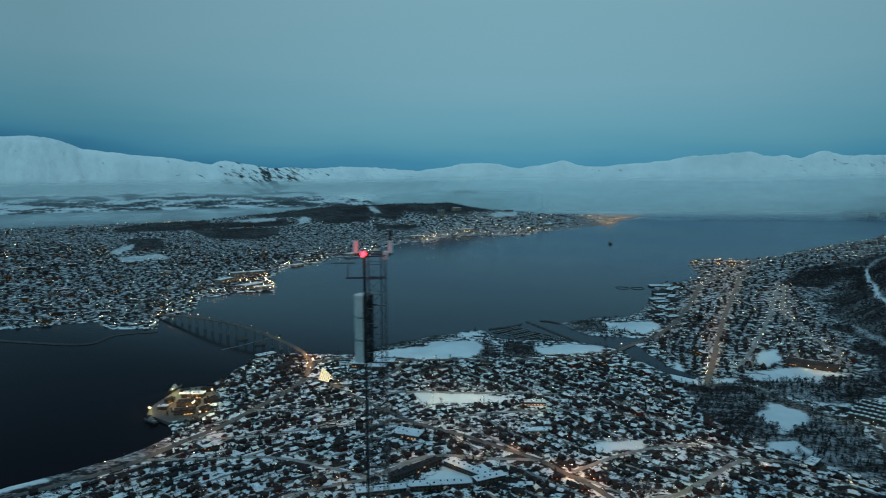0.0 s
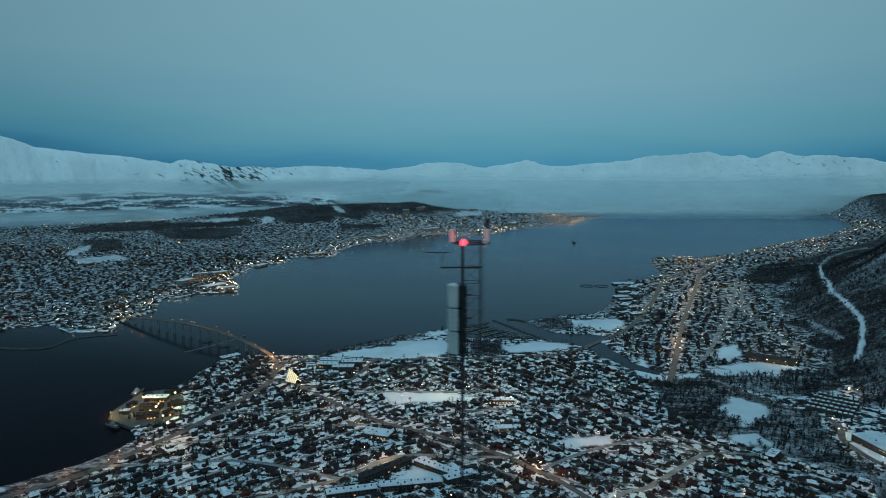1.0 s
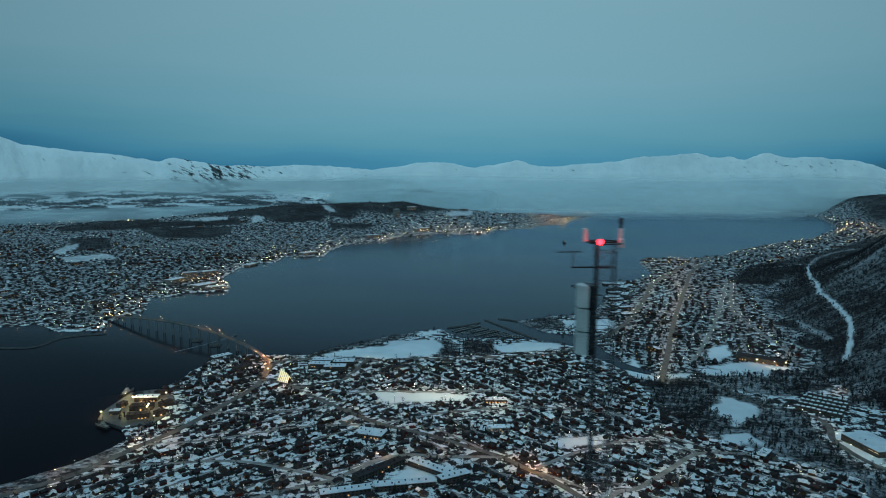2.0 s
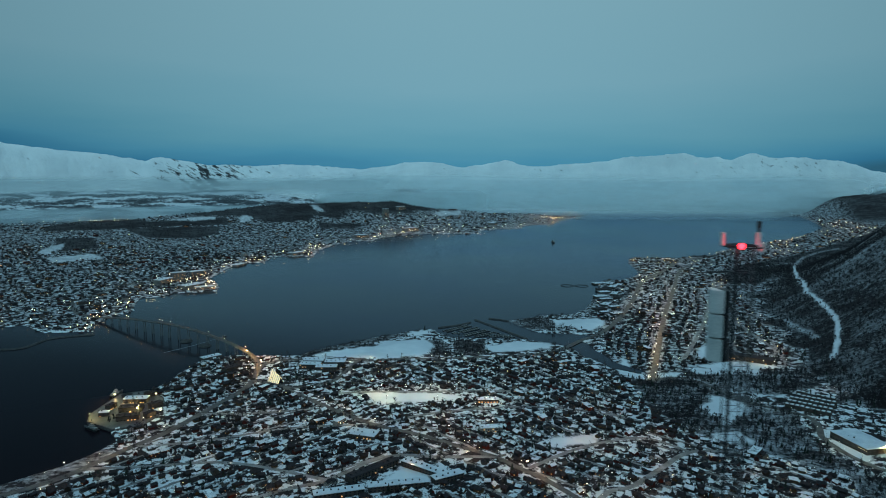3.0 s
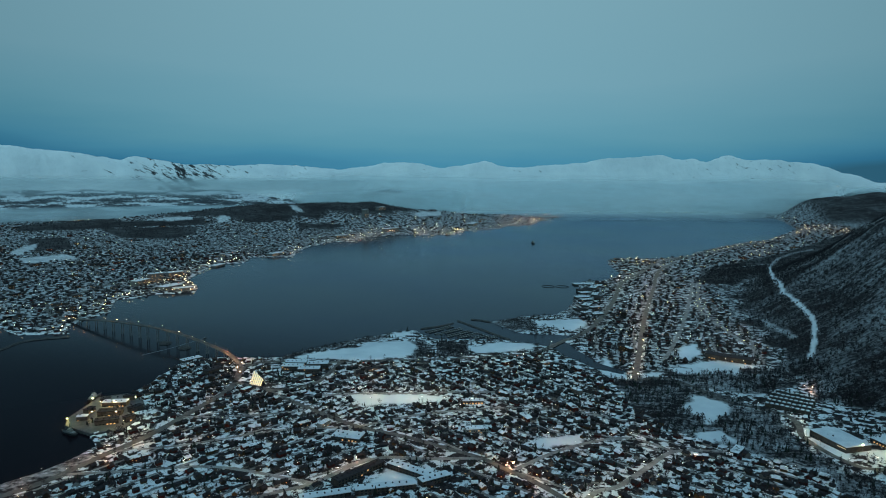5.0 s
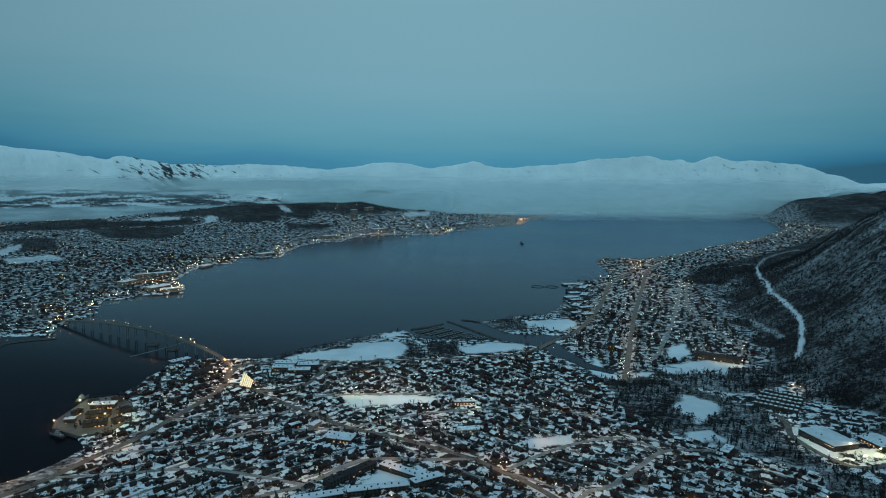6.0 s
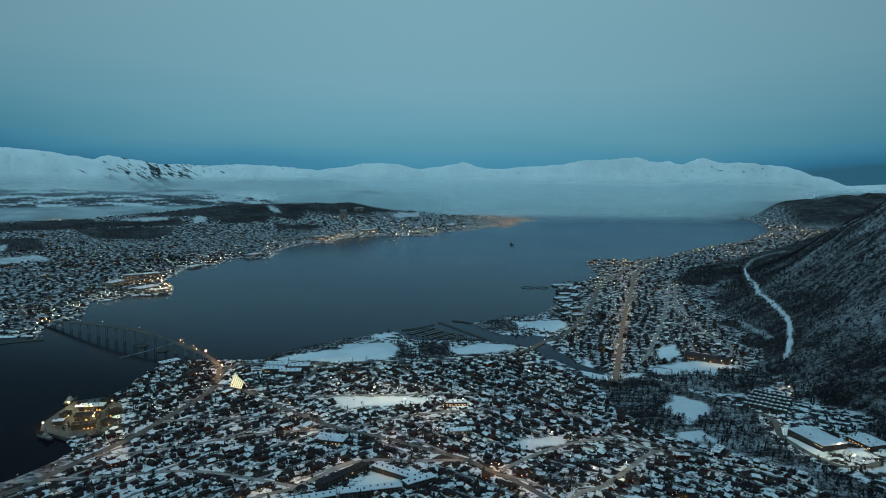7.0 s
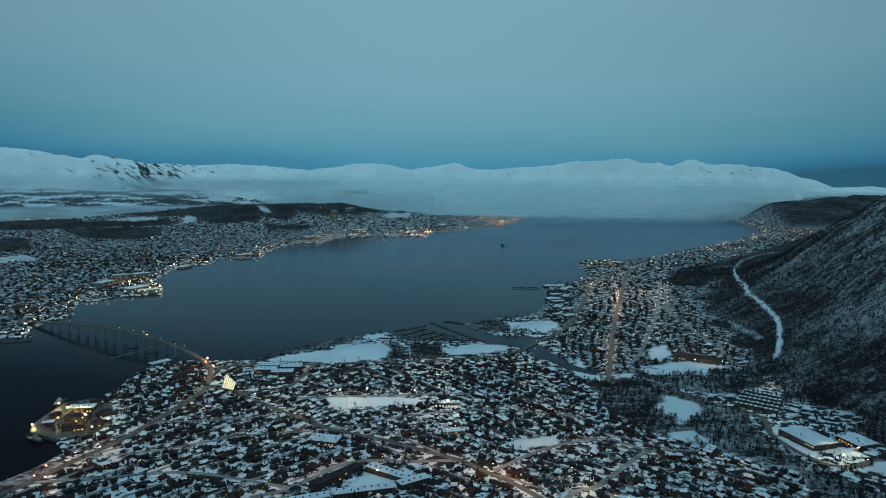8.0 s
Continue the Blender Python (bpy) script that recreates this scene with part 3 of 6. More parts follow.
def land_sheet():
    """The one sheet of ground, drawn in rings and spokes that are finest over the town."""
    az = np.concatenate([np.arange(-180, -52, 4.0), np.arange(-52, 48, 0.16), np.arange(48, 180, 4.0)])
    r = [0.0, 20, 40, 70, 120, 180, 250, 330, 420, 500]
    while r[-1] < 5700:
        r.append(r[-1] * 1.0042 if r[-1] < 2600 else r[-1] * 1.007)
    r = np.array(r)
    aa, rr = np.meshgrid(np.radians(az), r)
    x, y = -30 + rr * np.sin(aa), rr * np.cos(aa)
    woods, clear, z = cover(x, y)
    n = len(az)
    vs = np.stack([x.ravel(), y.ravel(), z.ravel()], 1)
    i, j = np.meshgrid(np.arange(len(r) - 1), np.arange(n), indexing="ij")
    k = (j + 1) % n
    quads = np.stack([i * n + j, i * n + k, (i + 1) * n + k, (i + 1) * n + j], -1).reshape(-1, 4)[:, ::-1]
    # only what rises out of the sea, and its margin below the water line
    keep = (z.ravel()[quads] > -5.9).any(1)
    quads = quads[keep]
    me = bpy.data.meshes.new("ground")
    used, inv = np.unique(quads, return_inverse=True)
    vs, quads = vs[used], inv.reshape(-1, 4)
    me.vertices.add(len(vs))
    me.vertices.foreach_set("co", vs.ravel())
    me.loops.add(quads.size)
    me.loops.foreach_set("vertex_index", quads.ravel().astype(np.int32))
    me.polygons.add(len(quads))
    me.polygons.foreach_set("loop_start", np.arange(0, quads.size, 4, dtype=np.int32))
    me.polygons.foreach_set("use_smooth", np.ones(len(quads), bool))
    for name, values in (("woods", woods), ("clear", clear), ("dense", denseness(x, y))):
        me.attributes.new(name, "FLOAT", "POINT").data.foreach_set("value", values.ravel()[used].astype(np.float32))
    me.materials.append(GROUND)
    me.update()
    me.validate()
    return tagged(new("ground", me), "snow-covered ground with dark scrub and wooded slopes", "ground", "", "structure")


land_sheet()
bm = bmesh.new()
bmesh.ops.create_circle(bm, cap_ends=True, segments=96, radius=7000)
me = bpy.data.meshes.new("water")
bm.to_mesh(me)
bm.free()
me.materials.append(WATER)
tagged(new("water", me), "dark still sea water of the sound", "water", "", "structure")

# ---- far fells ----
CREST = [(-70, 120), (-55, 190), (-41, 190), (-38.9, 196), (-37.2, 172), (-35.8, 118), (-33.5, 96), (-31.7, 78), (-30.2, 69), (-28.6, 47), (-27.5, 32),
         (-26.5, 20), (-26.1, 42), (-25.5, 47), (-24.1, 25), (-22.6, 2), (-21.9, -11), (-21.1, -3), (-18.5, -13), (-16.3, 2), (-13.3, -8), (-9.9, -33), (-8.7, -18),
         (-7.3, -7), (-6.4, 15), (-4.5, 26), (-3.0, 16), (-1.5, -17), (0.6, 8), (2.2, 38), (2.9, 30), (3.6, 3), (5.4, -7), (7.5, 13), (9.8, 26), (11.0, 39),
         (11.8, 62), (14.4, 72), (16.5, 91), (17.2, 84), (17.8, 60), (19.1, 67), (20.2, 41), (21.0, 77), (21.7, 91), (22.4, 76), (22.9, 59), (25.2, 63),
         (26.2, 48), (27.4, 44), (28.4, 20), (29.3, -10), (30.7, -40), (31.6, -76), (34, -62), (40, -80), (55, -60), (70, -100)]


def fells():
    az = np.arange(-70, 70, 0.12)
    crest = np.interp(az, [a for a, _ in CREST], [h + 340 for _, h in CREST])
    crest = 340 + (crest - 340) * rim(az)
    crest = np.convolve(np.pad(crest, 2, "edge"), np.ones(5) / 5, "valid")
    s = np.concatenate([np.linspace(0, 1, 56), [1.004, 1.4]])
    aa, ss = np.meshgrid(np.radians(az), s)
    mid = soft_step(-14, -7, np.degrees(aa)) * (1 - soft_step(27, 33, np.degrees(aa)))
    wide = rim(np.degrees(aa))
    r = (4650 + 210 * mid + (190 - 120 * mid) * ss) * wide
    x, y = -30 + r * np.sin(aa), r * np.cos(aa)
    up = np.where(ss <= 1, np.maximum(soft_step(-0.25, 1.0, ss) ** 1.15 - 0.1 * (1 - ss), 0), 1 - (ss - 1.004) * 0.6)
    rough = np.abs(waves(x, y * 1.6, 420, 77))
    z = crest[None, :] * up - 55 * rough * np.sin(np.clip(ss, 0, 1) * math.pi) - 8
    z = z + 5 * waves(x, y, 120, 78) * np.clip(ss, 0, 1)
    n = len(az)
    vs = np.stack([x.ravel(), y.ravel(), z.ravel()], 1)
    fs = [(i * n + j, i * n + j + 1, (i + 1) * n + j + 1, (i + 1) * n + j) for i in range(len(s) - 1) for j in range(n - 1)]
    ob = solid("mountain_range", vs.tolist(), fs, MOUNTAIN, smooth=True)
    d = np.degrees(aa)
    birch = 1 - soft_step(-10, 150 + 20 * soft_step(24, 30, d), z + 90 * soft_step(18, 24, d) + 60 * soft_step(-16, -8, d) * (1 - soft_step(22, 27, d)) + 25 * waves(x, y, 300, 79))
    birch = birch * (1 - soft_step(-14, -8, d))
    ob.data.attributes.new("birch", "FLOAT", "POINT").data.foreach_set("value", birch.ravel().astype(np.float32))
    crags = 0.8 * np.exp(-((d + 22.5) / 4.5) ** 2) + 0.35 * np.exp(-((d - 24) / 6) ** 2) + 0.25 * np.exp(-((d + 12) / 5) ** 2)
    ob.data.attributes.new("crags", "FLOAT", "POINT").data.foreach_set("value", crags.ravel().astype(np.float32))
    return tagged(ob, "snow-covered distant fells with dark rocky crags", "mountains", "", "structure")


fells()


def fog_bank(r, az0, az1, z1, bulge, material, label):
    """A long low bank of fog, bowed outwards, that thins out at its ends."""
    az = np.arange(az0, az1 + 0.01, 0.5)
    zs = np.linspace(2, z1, 24)
    aa, zz = np.meshgrid(np.radians(az), zs)
    rr = r * rim(np.degrees(aa)) - bulge * np.sin((zz - 2) / (z1 - 2) * math.pi) + 12 * waves(np.degrees(aa) * 40, zz, 400, 9)
    x, y = -30 + rr * np.sin(aa), rr * np.cos(aa)
    n = len(az)
    fs = [(i * n + j, i * n + j + 1, (i + 1) * n + j + 1, (i + 1) * n + j) for i in range(len(zs) - 1) for j in range(n - 1)]
    ob = solid("fog_bank", np.stack([x.ravel(), y.ravel(), zz.ravel()], 1).tolist(), fs, material, smooth=True)
    mid, half = (az0 + az1) / 2, (az1 - az0) / 2
    edge = soft_step(0, 0.35, 1 - np.abs(np.degrees(aa) - mid) / half)
    ob.data.attributes.new("edge", "FLOAT", "POINT").data.foreach_set("value", edge.ravel().astype(np.float32))
    ob.visible_shadow = False
    return tagged(ob, label, "fog", "", "stuff")


FOG = fog_material("sea_fog", (0.67, 0.79, 0.835), 0.97, (-45, 48), (195, 285), 900)
FOG_LOW = fog_material("low_mist", (0.57, 0.68, 0.72), 0.92, (90, 200), (215, 262), 900)
HILL_FOG = fog_material("hill_foot_mist", (0.62, 0.74, 0.78), 0.92, (-30, 50), (112, 190), 700)
HAZE = fog_material("shore_mist", (0.54, 0.64, 0.68), 0.3, (-10, 40), (50, 110), 500)
CAP = fog_material("cap_cloud", (0.67, 0.79, 0.835), 0.85, (120, 165), (190, 225), 300)
fog_bank(4710, -16, 33, 330, 10, FOG, "grey fog bank lying over the far sound")
fog_bank(4380, -60, -3, 290, 30, FOG_LOW, "thin mist band below the far fells")
fog_bank(4560, -15, 2, 200, 10, HILL_FOG, "mist round the foot of a far low hill")
fog_bank(3900, -55, -26, 120, 60, HAZE, "thin mist over the low far shore")
fog_bank(4720, 28.5, 42, 260, 10, CAP, "pale cloud cap on the far shoulder")


def mist_sheet(r0, r1, z1, az0, az1, peak, label):
    """Mist that thickens with distance over the water, rising from it."""
    az = np.arange(az0, az1 + 0.01, 0.5)
    k = np.linspace(0, 1, 30)
    aa, kk = np.meshgrid(np.radians(az), k)
    rr = (r0 + (r1 - r0) * kk) * rim(np.degrees(aa)) + 40 * waves(np.degrees(aa) * 40, kk * 300, 500, 14) * kk
    n = len(az)
    fs = [(i * n + j, i * n + j + 1, (i + 1) * n + j + 1, (i + 1) * n + j) for i in range(len(k) - 1) for j in range(n - 1)]
    z = 3 + z1 * kk ** 1.6
    ob = solid("sea_mist", np.stack([(-30 + rr * np.sin(aa)).ravel(), (rr * np.cos(aa)).ravel(), z.ravel()], 1).tolist(), fs, MIST, smooth=True)
    mid, half = (az0 + az1) / 2, (az1 - az0) / 2
    edge = peak * soft_step(0.0, 0.62, kk) * (1 - soft_step(0.88, 1.0, kk)) * soft_step(0, 0.25, 1 - np.abs(np.degrees(aa) - mid) / half)
    ob.data.attributes.new("edge", "FLOAT", "POINT").data.foreach_set("value", edge.ravel().astype(np.float32))
    ob.visible_shadow = False
    return tagged(ob, label, "fog", "", "stuff")


MIST = fog_material("sea_mist", (0.66, 0.78, 0.83), 1.0, (-40, -20), (400, 500), 900)
mist_sheet(4250, 4690, 30, -6, 27, 0.55, "mist thickening over the far water")
mist_sheet(4050, 4400, 82, -60, -13, 0.75, "mist over the sound behind the island")


def far_shore():
    """Low farmland and birch slopes on the far side of the sound, and a low hill standing out of the mist."""
    for name, az0, az1, r0, r1, low, high, size, label in (
            ("far_shore_land", -62, -12.0, 4395, 4540, 72, 172, 420, "low far shore with snowy fields and dark woods"),
            ("low_far_hill", -8.6, -3.0, 4590, 4680, 40, 186, 900, "low wooded hill rising out of mist")):
        az, k = np.arange(az0, az1, 0.1), np.linspace(0, 1, 26)
        aa, kk = np.meshgrid(az, k)
        r = r0 + (r1 - r0) * kk
        x, y = -30 + r * np.sin(np.radians(aa)), r * np.cos(np.radians(aa))
        ends = soft_step(0, 0.3, 1 - np.abs(aa - (az0 + az1) / 2) / ((az1 - az0) / 2)) if az0 < -20 else np.cos((aa - (az0 + az1) / 2) / (az1 - az0) * math.pi) ** 0.7
        z = low + (high - low) * ends * kk ** 1.2 * (1 + 0.16 * waves(aa * 55, kk * 120, size, 33)) + 5 * waves(x, y, 130, 34) * kk - 70 * (kk < 0.01)
        n = len(az)
        fs = [(i * n + j, i * n + j + 1, (i + 1) * n + j + 1, (i + 1) * n + j) for i in range(len(k) - 1) for j in range(n - 1)]
        tagged(solid(name, np.stack([x.ravel(), y.ravel(), z.ravel()], 1).tolist(), fs, FAR_LAND, smooth=True), label, "land", "", "structure")


FAR_LAND = far_land_material()
far_shore()


# ---- roads ----
def eased(line, step=7.0):
    """Points at even steps along a smooth curve through the corners of a line."""
    p = [Vector(q) for q in line]
    p = [2 * p[0] - p[1], *p, 2 * p[-1] - p[-2]]
    out = []
    for a, b, c, d in zip(p, p[1:], p[2:], p[3:]):
        n = max(2, int((c - b).length / step))
        for k in range(n):
            t = k / n
            out.append(0.5 * (2 * b + (c - a) * t + (2 * a - 5 * b + 4 * c - d) * t * t + (3 * b - a - 3 * c + d) * t ** 3))
    out.append(p[-2])
    return out


def ribbon(name, line, width, material, lift, label, category="road", kind="structure", heights=None, thick=0.0):
    pts = eased(line)
    vs, fs = [], []
    for k, q in enumerate(pts):
        a, b = pts[max(0, k - 1)], pts[min(len(pts) - 1, k + 1)]
        side = Vector((b.y - a.y, a.x - b.x)).normalized() * width / 2
        for s in (-1, -0.5, 0, 0.5, 1):
            vs.append((q.x + side.x * s, q.y + side.y * s, 0))
    xy = np.array(vs)
    z = np.maximum(ground_height(xy[:, 0], xy[:, 1]), 0.6) + lift
    z = z.reshape(-1, 5)
    z = np.maximum(z, z[:, 2:3] - 0.1)
    xy[:, 2] = z.ravel()
    for k in range(len(pts) - 1):
        for s in range(4):
            fs.append((k * 5 + s, k * 5 + s + 1, k * 5 + s + 6, k * 5 + s + 5))
    return tagged(solid(name, xy.tolist(), fs, material), label, category, "", kind)


SHORE_ROAD = [(-371, 989), (-374, 936), (-396, 849), (-415, 789), (-438, 742), (-452, 708), (-470, 666), (-506, 622), (-588, 550), (-790, 440)]
MAIN_ROAD = [(-376, 1010), (-384, 1072), (-347, 1112), (-230, 1108), (-105, 1120), (53, 1158), (118, 1199), (171, 1276), (226, 1340), (286, 1460),
             (370, 1688), (454, 1947), (587, 2189), (709, 2409), (1000, 2700), (1400, 3130), (1700, 3450), (2000, 3900)]
ROADS = [
    (SHORE_ROAD, 11, "orange"),
    (MAIN_ROAD, 11, "yellow"),
    ([(249, 1034), (305, 1210), (391, 1484), (517, 1851), (626, 2165), (760, 2400)], 10, "yellow"),
    ([(326, 1142), (361, 1209), (437, 1375), (560, 1683), (659, 1949)], 7, "white"),
    ([(675, 1948), (554, 1608), (527, 1479), (515, 1324), (505, 1186), (420, 1180)], 7, "yellow"),
    ([(-230, 1108), (-237, 1042), (-251, 981), (-295, 953), (-324, 965), (-371, 989)], 8, "yellow"),
    ([(-251, 925), (-167, 938), (-93, 938), (-30, 950), (60, 960)], 7, "yellow"),
    ([(-324, 965), (-288, 927), (-227, 870), (-157, 811), (-97, 779), (-42, 741), (-4, 716), (20, 690), (47, 662), (90, 600)], 8, "orange"),
    ([(-260, 610), (-213, 641), (-182, 659), (-142, 705), (-111, 720), (-67, 715), (-4, 716)], 7, "orange"),
    ([(250, 1037), (304, 1051), (337, 992), (357, 934), (386, 908), (412, 881), (410, 843), (396, 806), (396, 773), (402, 738), (415, 712), (442, 708), (468, 722)], 8, "white"),
    ([(80, 600), (107, 642), (133, 656), (174, 702), (221, 751), (280, 754)], 7, "yellow"),
    ([(30, 690), (80, 740), (130, 775), (180, 790), (221, 751)], 6, "orange"),
    ([(-157, 811), (-60, 860), (40, 890), (130, 880), (190, 850)], 6, "orange"),
    ([(-440, 744), (-360, 760), (-260, 800), (-157, 811)], 6, "orange"),
    ([(-396, 849), (-320, 850), (-227, 870)], 6, "orange"),
    ([(-483, 682), (-400, 690), (-300, 700), (-182, 659)], 6, "white"),
]
for line, width, _ in ROADS:
    ribbon("road", line, width, ROAD if width > 7.5 else STREET, 0.45, "slushy grey winter road with banks of snow")
ribbon("road", [(-868, 1398), (-930, 1440), (-1000, 1560), (-980, 1800), (-960, 2100), (-900, 2400), (-760, 2700), (-620, 3050), (-300, 3400)], 12, ROAD, 0.45, "slushy grey winter road with banks of snow")


def clear_of_roads(x, y, gap):
    ok = np.ones(len(x), bool)
    for line, width, _ in ROADS:
        ok &= near_line(line, x, y) > width / 2 + gap
    return ok
# ---- houses ----
def house_form(w, d, h, rise, lit, seed):
    """One small gabled house as a single form: walls, snowy roof, a window or two, chimney."""
    rng = random.Random(seed)
    bv, bf, rv, rf = gable(w, d, h, rise)
    vs = list(bv)
    fs, sl = list(bf), [0] * len(bf)
    base = len(vs)
    vs += rv
    fs += [[i + base for i in f] for f in rf]
    sl += [1] * len(rf)
    for side in (-1, 1):
        for u in (-0.28, 0.05, 0.3):
            x0, y0, z0 = u * w, side * (d / 2 + 0.04), h * rng.uniform(0.25, 0.55)
            base = len(vs)
            vs += [(x0 - 0.55, y0, z0), (x0 + 0.55, y0, z0), (x0 + 0.55, y0, z0 + 1.3), (x0 - 0.55, y0, z0 + 1.3)]
            fs.append([base, base + 1, base + 2, base + 3])
            sl.append(2 if rng.random() < lit else 3)
    base = len(vs)
    c = 0.45
    x0, y0 = w * 0.2, d * 0.12
    vs += [(x0 + a * c, y0 + b * c, z) for z in (h + rise * 0.5, h + rise + 1.0) for a, b in ((-1, -1), (1, -1), (1, 1), (-1, 1))]
    fs += [[base + i for i in f] for f in ((0, 1, 5, 4), (1, 2, 6, 5), (2, 3, 7, 6), (3, 0, 4, 7), (4, 5, 6, 7))]
    sl += [0] * 5
    return np.array(vs, float), fs, sl


def block_form(w, d, h, lit, seed):
    """A flat-roofed block of flats or offices with rows of windows and snow on its roof."""
    rng = random.Random(seed)
    x, y = w / 2, d / 2
    vs = [(-x, -y, 0), (x, -y, 0), (x, y, 0), (-x, y, 0), (-x, -y, h), (x, -y, h), (x, y, h), (-x, y, h)]
    fs = [[0, 1, 5, 4], [1, 2, 6, 5], [2, 3, 7, 6], [3, 0, 4, 7]]
    sl = [0] * 4
    e = 0.3
    base = len(vs)
    vs += [(a * (x + e), b * (y + e), z) for z in (h, h + 0.6) for a, b in ((-1, -1), (1, -1), (1, 1), (-1, 1))]
    fs += [[base + i for i in f] for f in ((0, 1, 5, 4), (1, 2, 6, 5), (2, 3, 7, 6), (3, 0, 4, 7), (4, 5, 6, 7), (3, 2, 1, 0))]
    sl += [1] * 6
    for storey in range(max(1, int(h / 3))):
        for side in (-1, 1):
            for u in np.arange(-x + 2, x - 1, 3.4):
                z0, y0 = storey * 3 + 1.0, side * (y + 0.05)
                base = len(vs)
                vs += [(u - 0.8, y0, z0), (u + 0.8, y0, z0), (u + 0.8, y0, z0 + 1.4), (u - 0.8, y0, z0 + 1.4)]
                fs.append([base, base + 1, base + 2, base + 3])
                sl.append(2 if rng.random() < lit else 3)
    return np.array(vs, float), fs, sl


FORMS = [house_form(9, 7, 4.2, 2.6, 0.06, 1), house_form(10.5, 7.5, 5.4, 2.8, 0.08, 2), house_form(8, 7, 3.6, 2.2, 0.04, 3),
         house_form(12, 8, 4.5, 2.4, 0.06, 4), house_form(6, 4.5, 2.6, 1.2, 0.0, 5), block_form(24, 11, 9, 0.1, 6), block_form(34, 14, 7, 0.12, 7), block_form(18, 14, 15, 0.12, 8)]
HOUSE_MATS = [PAINT_FAR, ROOF_SNOW, WINDOW_WARM, WINDOW_DARK]
FORMS_DARK = [(v, f, [4 if k == 1 else k for k in s]) for v, f, s in FORMS]
ALL_FORMS = FORMS + FORMS_DARK

# large buildings and open yards that the small houses keep away from: x, y, half width
BIG = [(335, 1925, 34), (352, 1850, 26), (318, 1800, 34), (295, 1705, 34), (334, 1705, 22), (290, 1600, 34), (262, 1540, 30), (330, 1760, 26), (372, 1885, 22), (285, 1510, 24),
       (-332, 990, 30), (430, 780, 52), (-190, 622, 16), (-150, 636, 18), (-120, 641, 20), (-80, 652, 20), (-100, 698, 20), (-64, 682, 18), (-38, 664, 20), (-150, 668, 18), (-122, 690, 18), (-172, 772, 27),
       (443, 1146, 40), (440, 925, 48), (485, 800, 40), (-500, 862, 62), (-470, 840, 40), (500, 900, 30), (-130, 915, 45), (-10, 905, 20)]


def lots(x0, x1, y0, y1, turn, gap_u, gap_v, seed):
    """House lots in rows along streets, turned by so many degrees: x, y, turn."""
    rng = np.random.RandomState(seed)
    c, s = math.cos(radians(turn)), math.sin(radians(turn))
    size = max(x1 - x0, y1 - y0) * 0.75
    half = int(size / gap_v)
    u, v = np.meshgrid(np.arange(-size, size, gap_u), np.arange(-half, half + 1) * gap_v)
    row = np.round(v / gap_v)
    v = v + np.where(row % 2 == 0, gap_v * 0.08, -gap_v * 0.08)
    u, v = u.ravel() + rng.uniform(-0.3, 0.3, u.size) * gap_u, v.ravel() + rng.uniform(-0.1, 0.1, u.size) * gap_v
    v = v + 10 * np.sin(u / 90 + turn)
    x, y = (x0 + x1) / 2 + u * c - v * s, (y0 + y1) / 2 + u * s + v * c
    ok = (x > x0) & (x < x1) & (y > y0) & (y < y1)
    x, y = x[ok], y[ok]
    return x, y, radians(turn) + rng.choice([0, 0, 0, math.pi / 2], x.size) + rng.normal(0, 0.33, x.size), rng


def built_ground(x, y, margin=7, gap=5):
    shore = np.maximum(inside_by(NEAR_SHORE + NORTH_SHORE, x, y), inside_by(ISLAND, x, y))
    woods, clear, z = cover(x, y)
    ok = (shore > margin) & (woods < 0.3) & (clear < 0.3) & clear_of_roads(x, y, gap)
    for bx, by, br in BIG:
        ok &= np.hypot(x - bx, y - by) > br
    return ok, z


SIDE_STREETS = []


def side_streets(x0, x1, y0, y1, turn, gap_v, region, every=1):
    """Narrow streets between every second pair of house rows, wherever the ground is built up."""
    c, s = math.cos(radians(turn)), math.sin(radians(turn))
    size = max(x1 - x0, y1 - y0) * 0.75
    half = int(size / gap_v)
    for row in range(-half, half + 1):
        if row % (2 * every) != 1:
            continue
        u = np.arange(-size, size, 12.0)
        v = (row + 0.5) * gap_v + 10 * np.sin(u / 90 + turn)
        x, y = (x0 + x1) / 2 + u * c - v * s, (y0 + y1) / 2 + u * s + v * c
        ok, _ = built_ground(x, y, 10, 0.5)
        ok &= (x > x0) & (x < x1) & (y > y0) & (y < y1) & (inside_by(region, x, y) > 0)
        run = []
        for good, px, py in zip([*ok, False], [*x, 0], [*y, 0]):
            if good:
                run.append((px, py))
            else:
                if len(run) > 5:
                    SIDE_STREETS.append(run)
                    ribbon("road", run, 4.2, STREET, 0.35, "narrow residential street of rolled snow")
                run = []


def plots(x0, x1, y0, y1, turn, gap_u, gap_v, seed, region=None, keep=1.0, big=0.03, bare=0.25):
    x, y, turns, rng = lots(x0, x1, y0, y1, turn, gap_u, gap_v, seed)
    ok, z = built_ground(x, y)
    if region:
        ok &= inside_by(region, x, y) > 0
    ok &= rng.uniform(0, 1, x.size) < keep
    x, y, z, turns = x[ok], y[ok], z[ok], turns[ok]
    n = len(x)
    k = rng.choice(5, n, p=[0.3, 0.24, 0.22, 0.12, 0.12])
    k = np.where(rng.uniform(0, 1, n) < big, rng.choice([5, 6, 7], n, p=[0.55, 0.4, 0.05]), k)
    k = k + np.where((rng.uniform(0, 1, n) < bare) & ((k < 5) | (y > 1000)), 8, 0)
    s = rng.uniform(0.56, 0.82, n)
    return np.stack([k, x, y, z - 0.4, turns, s, s, s * rng.uniform(0.9, 1.1, n)], 1)


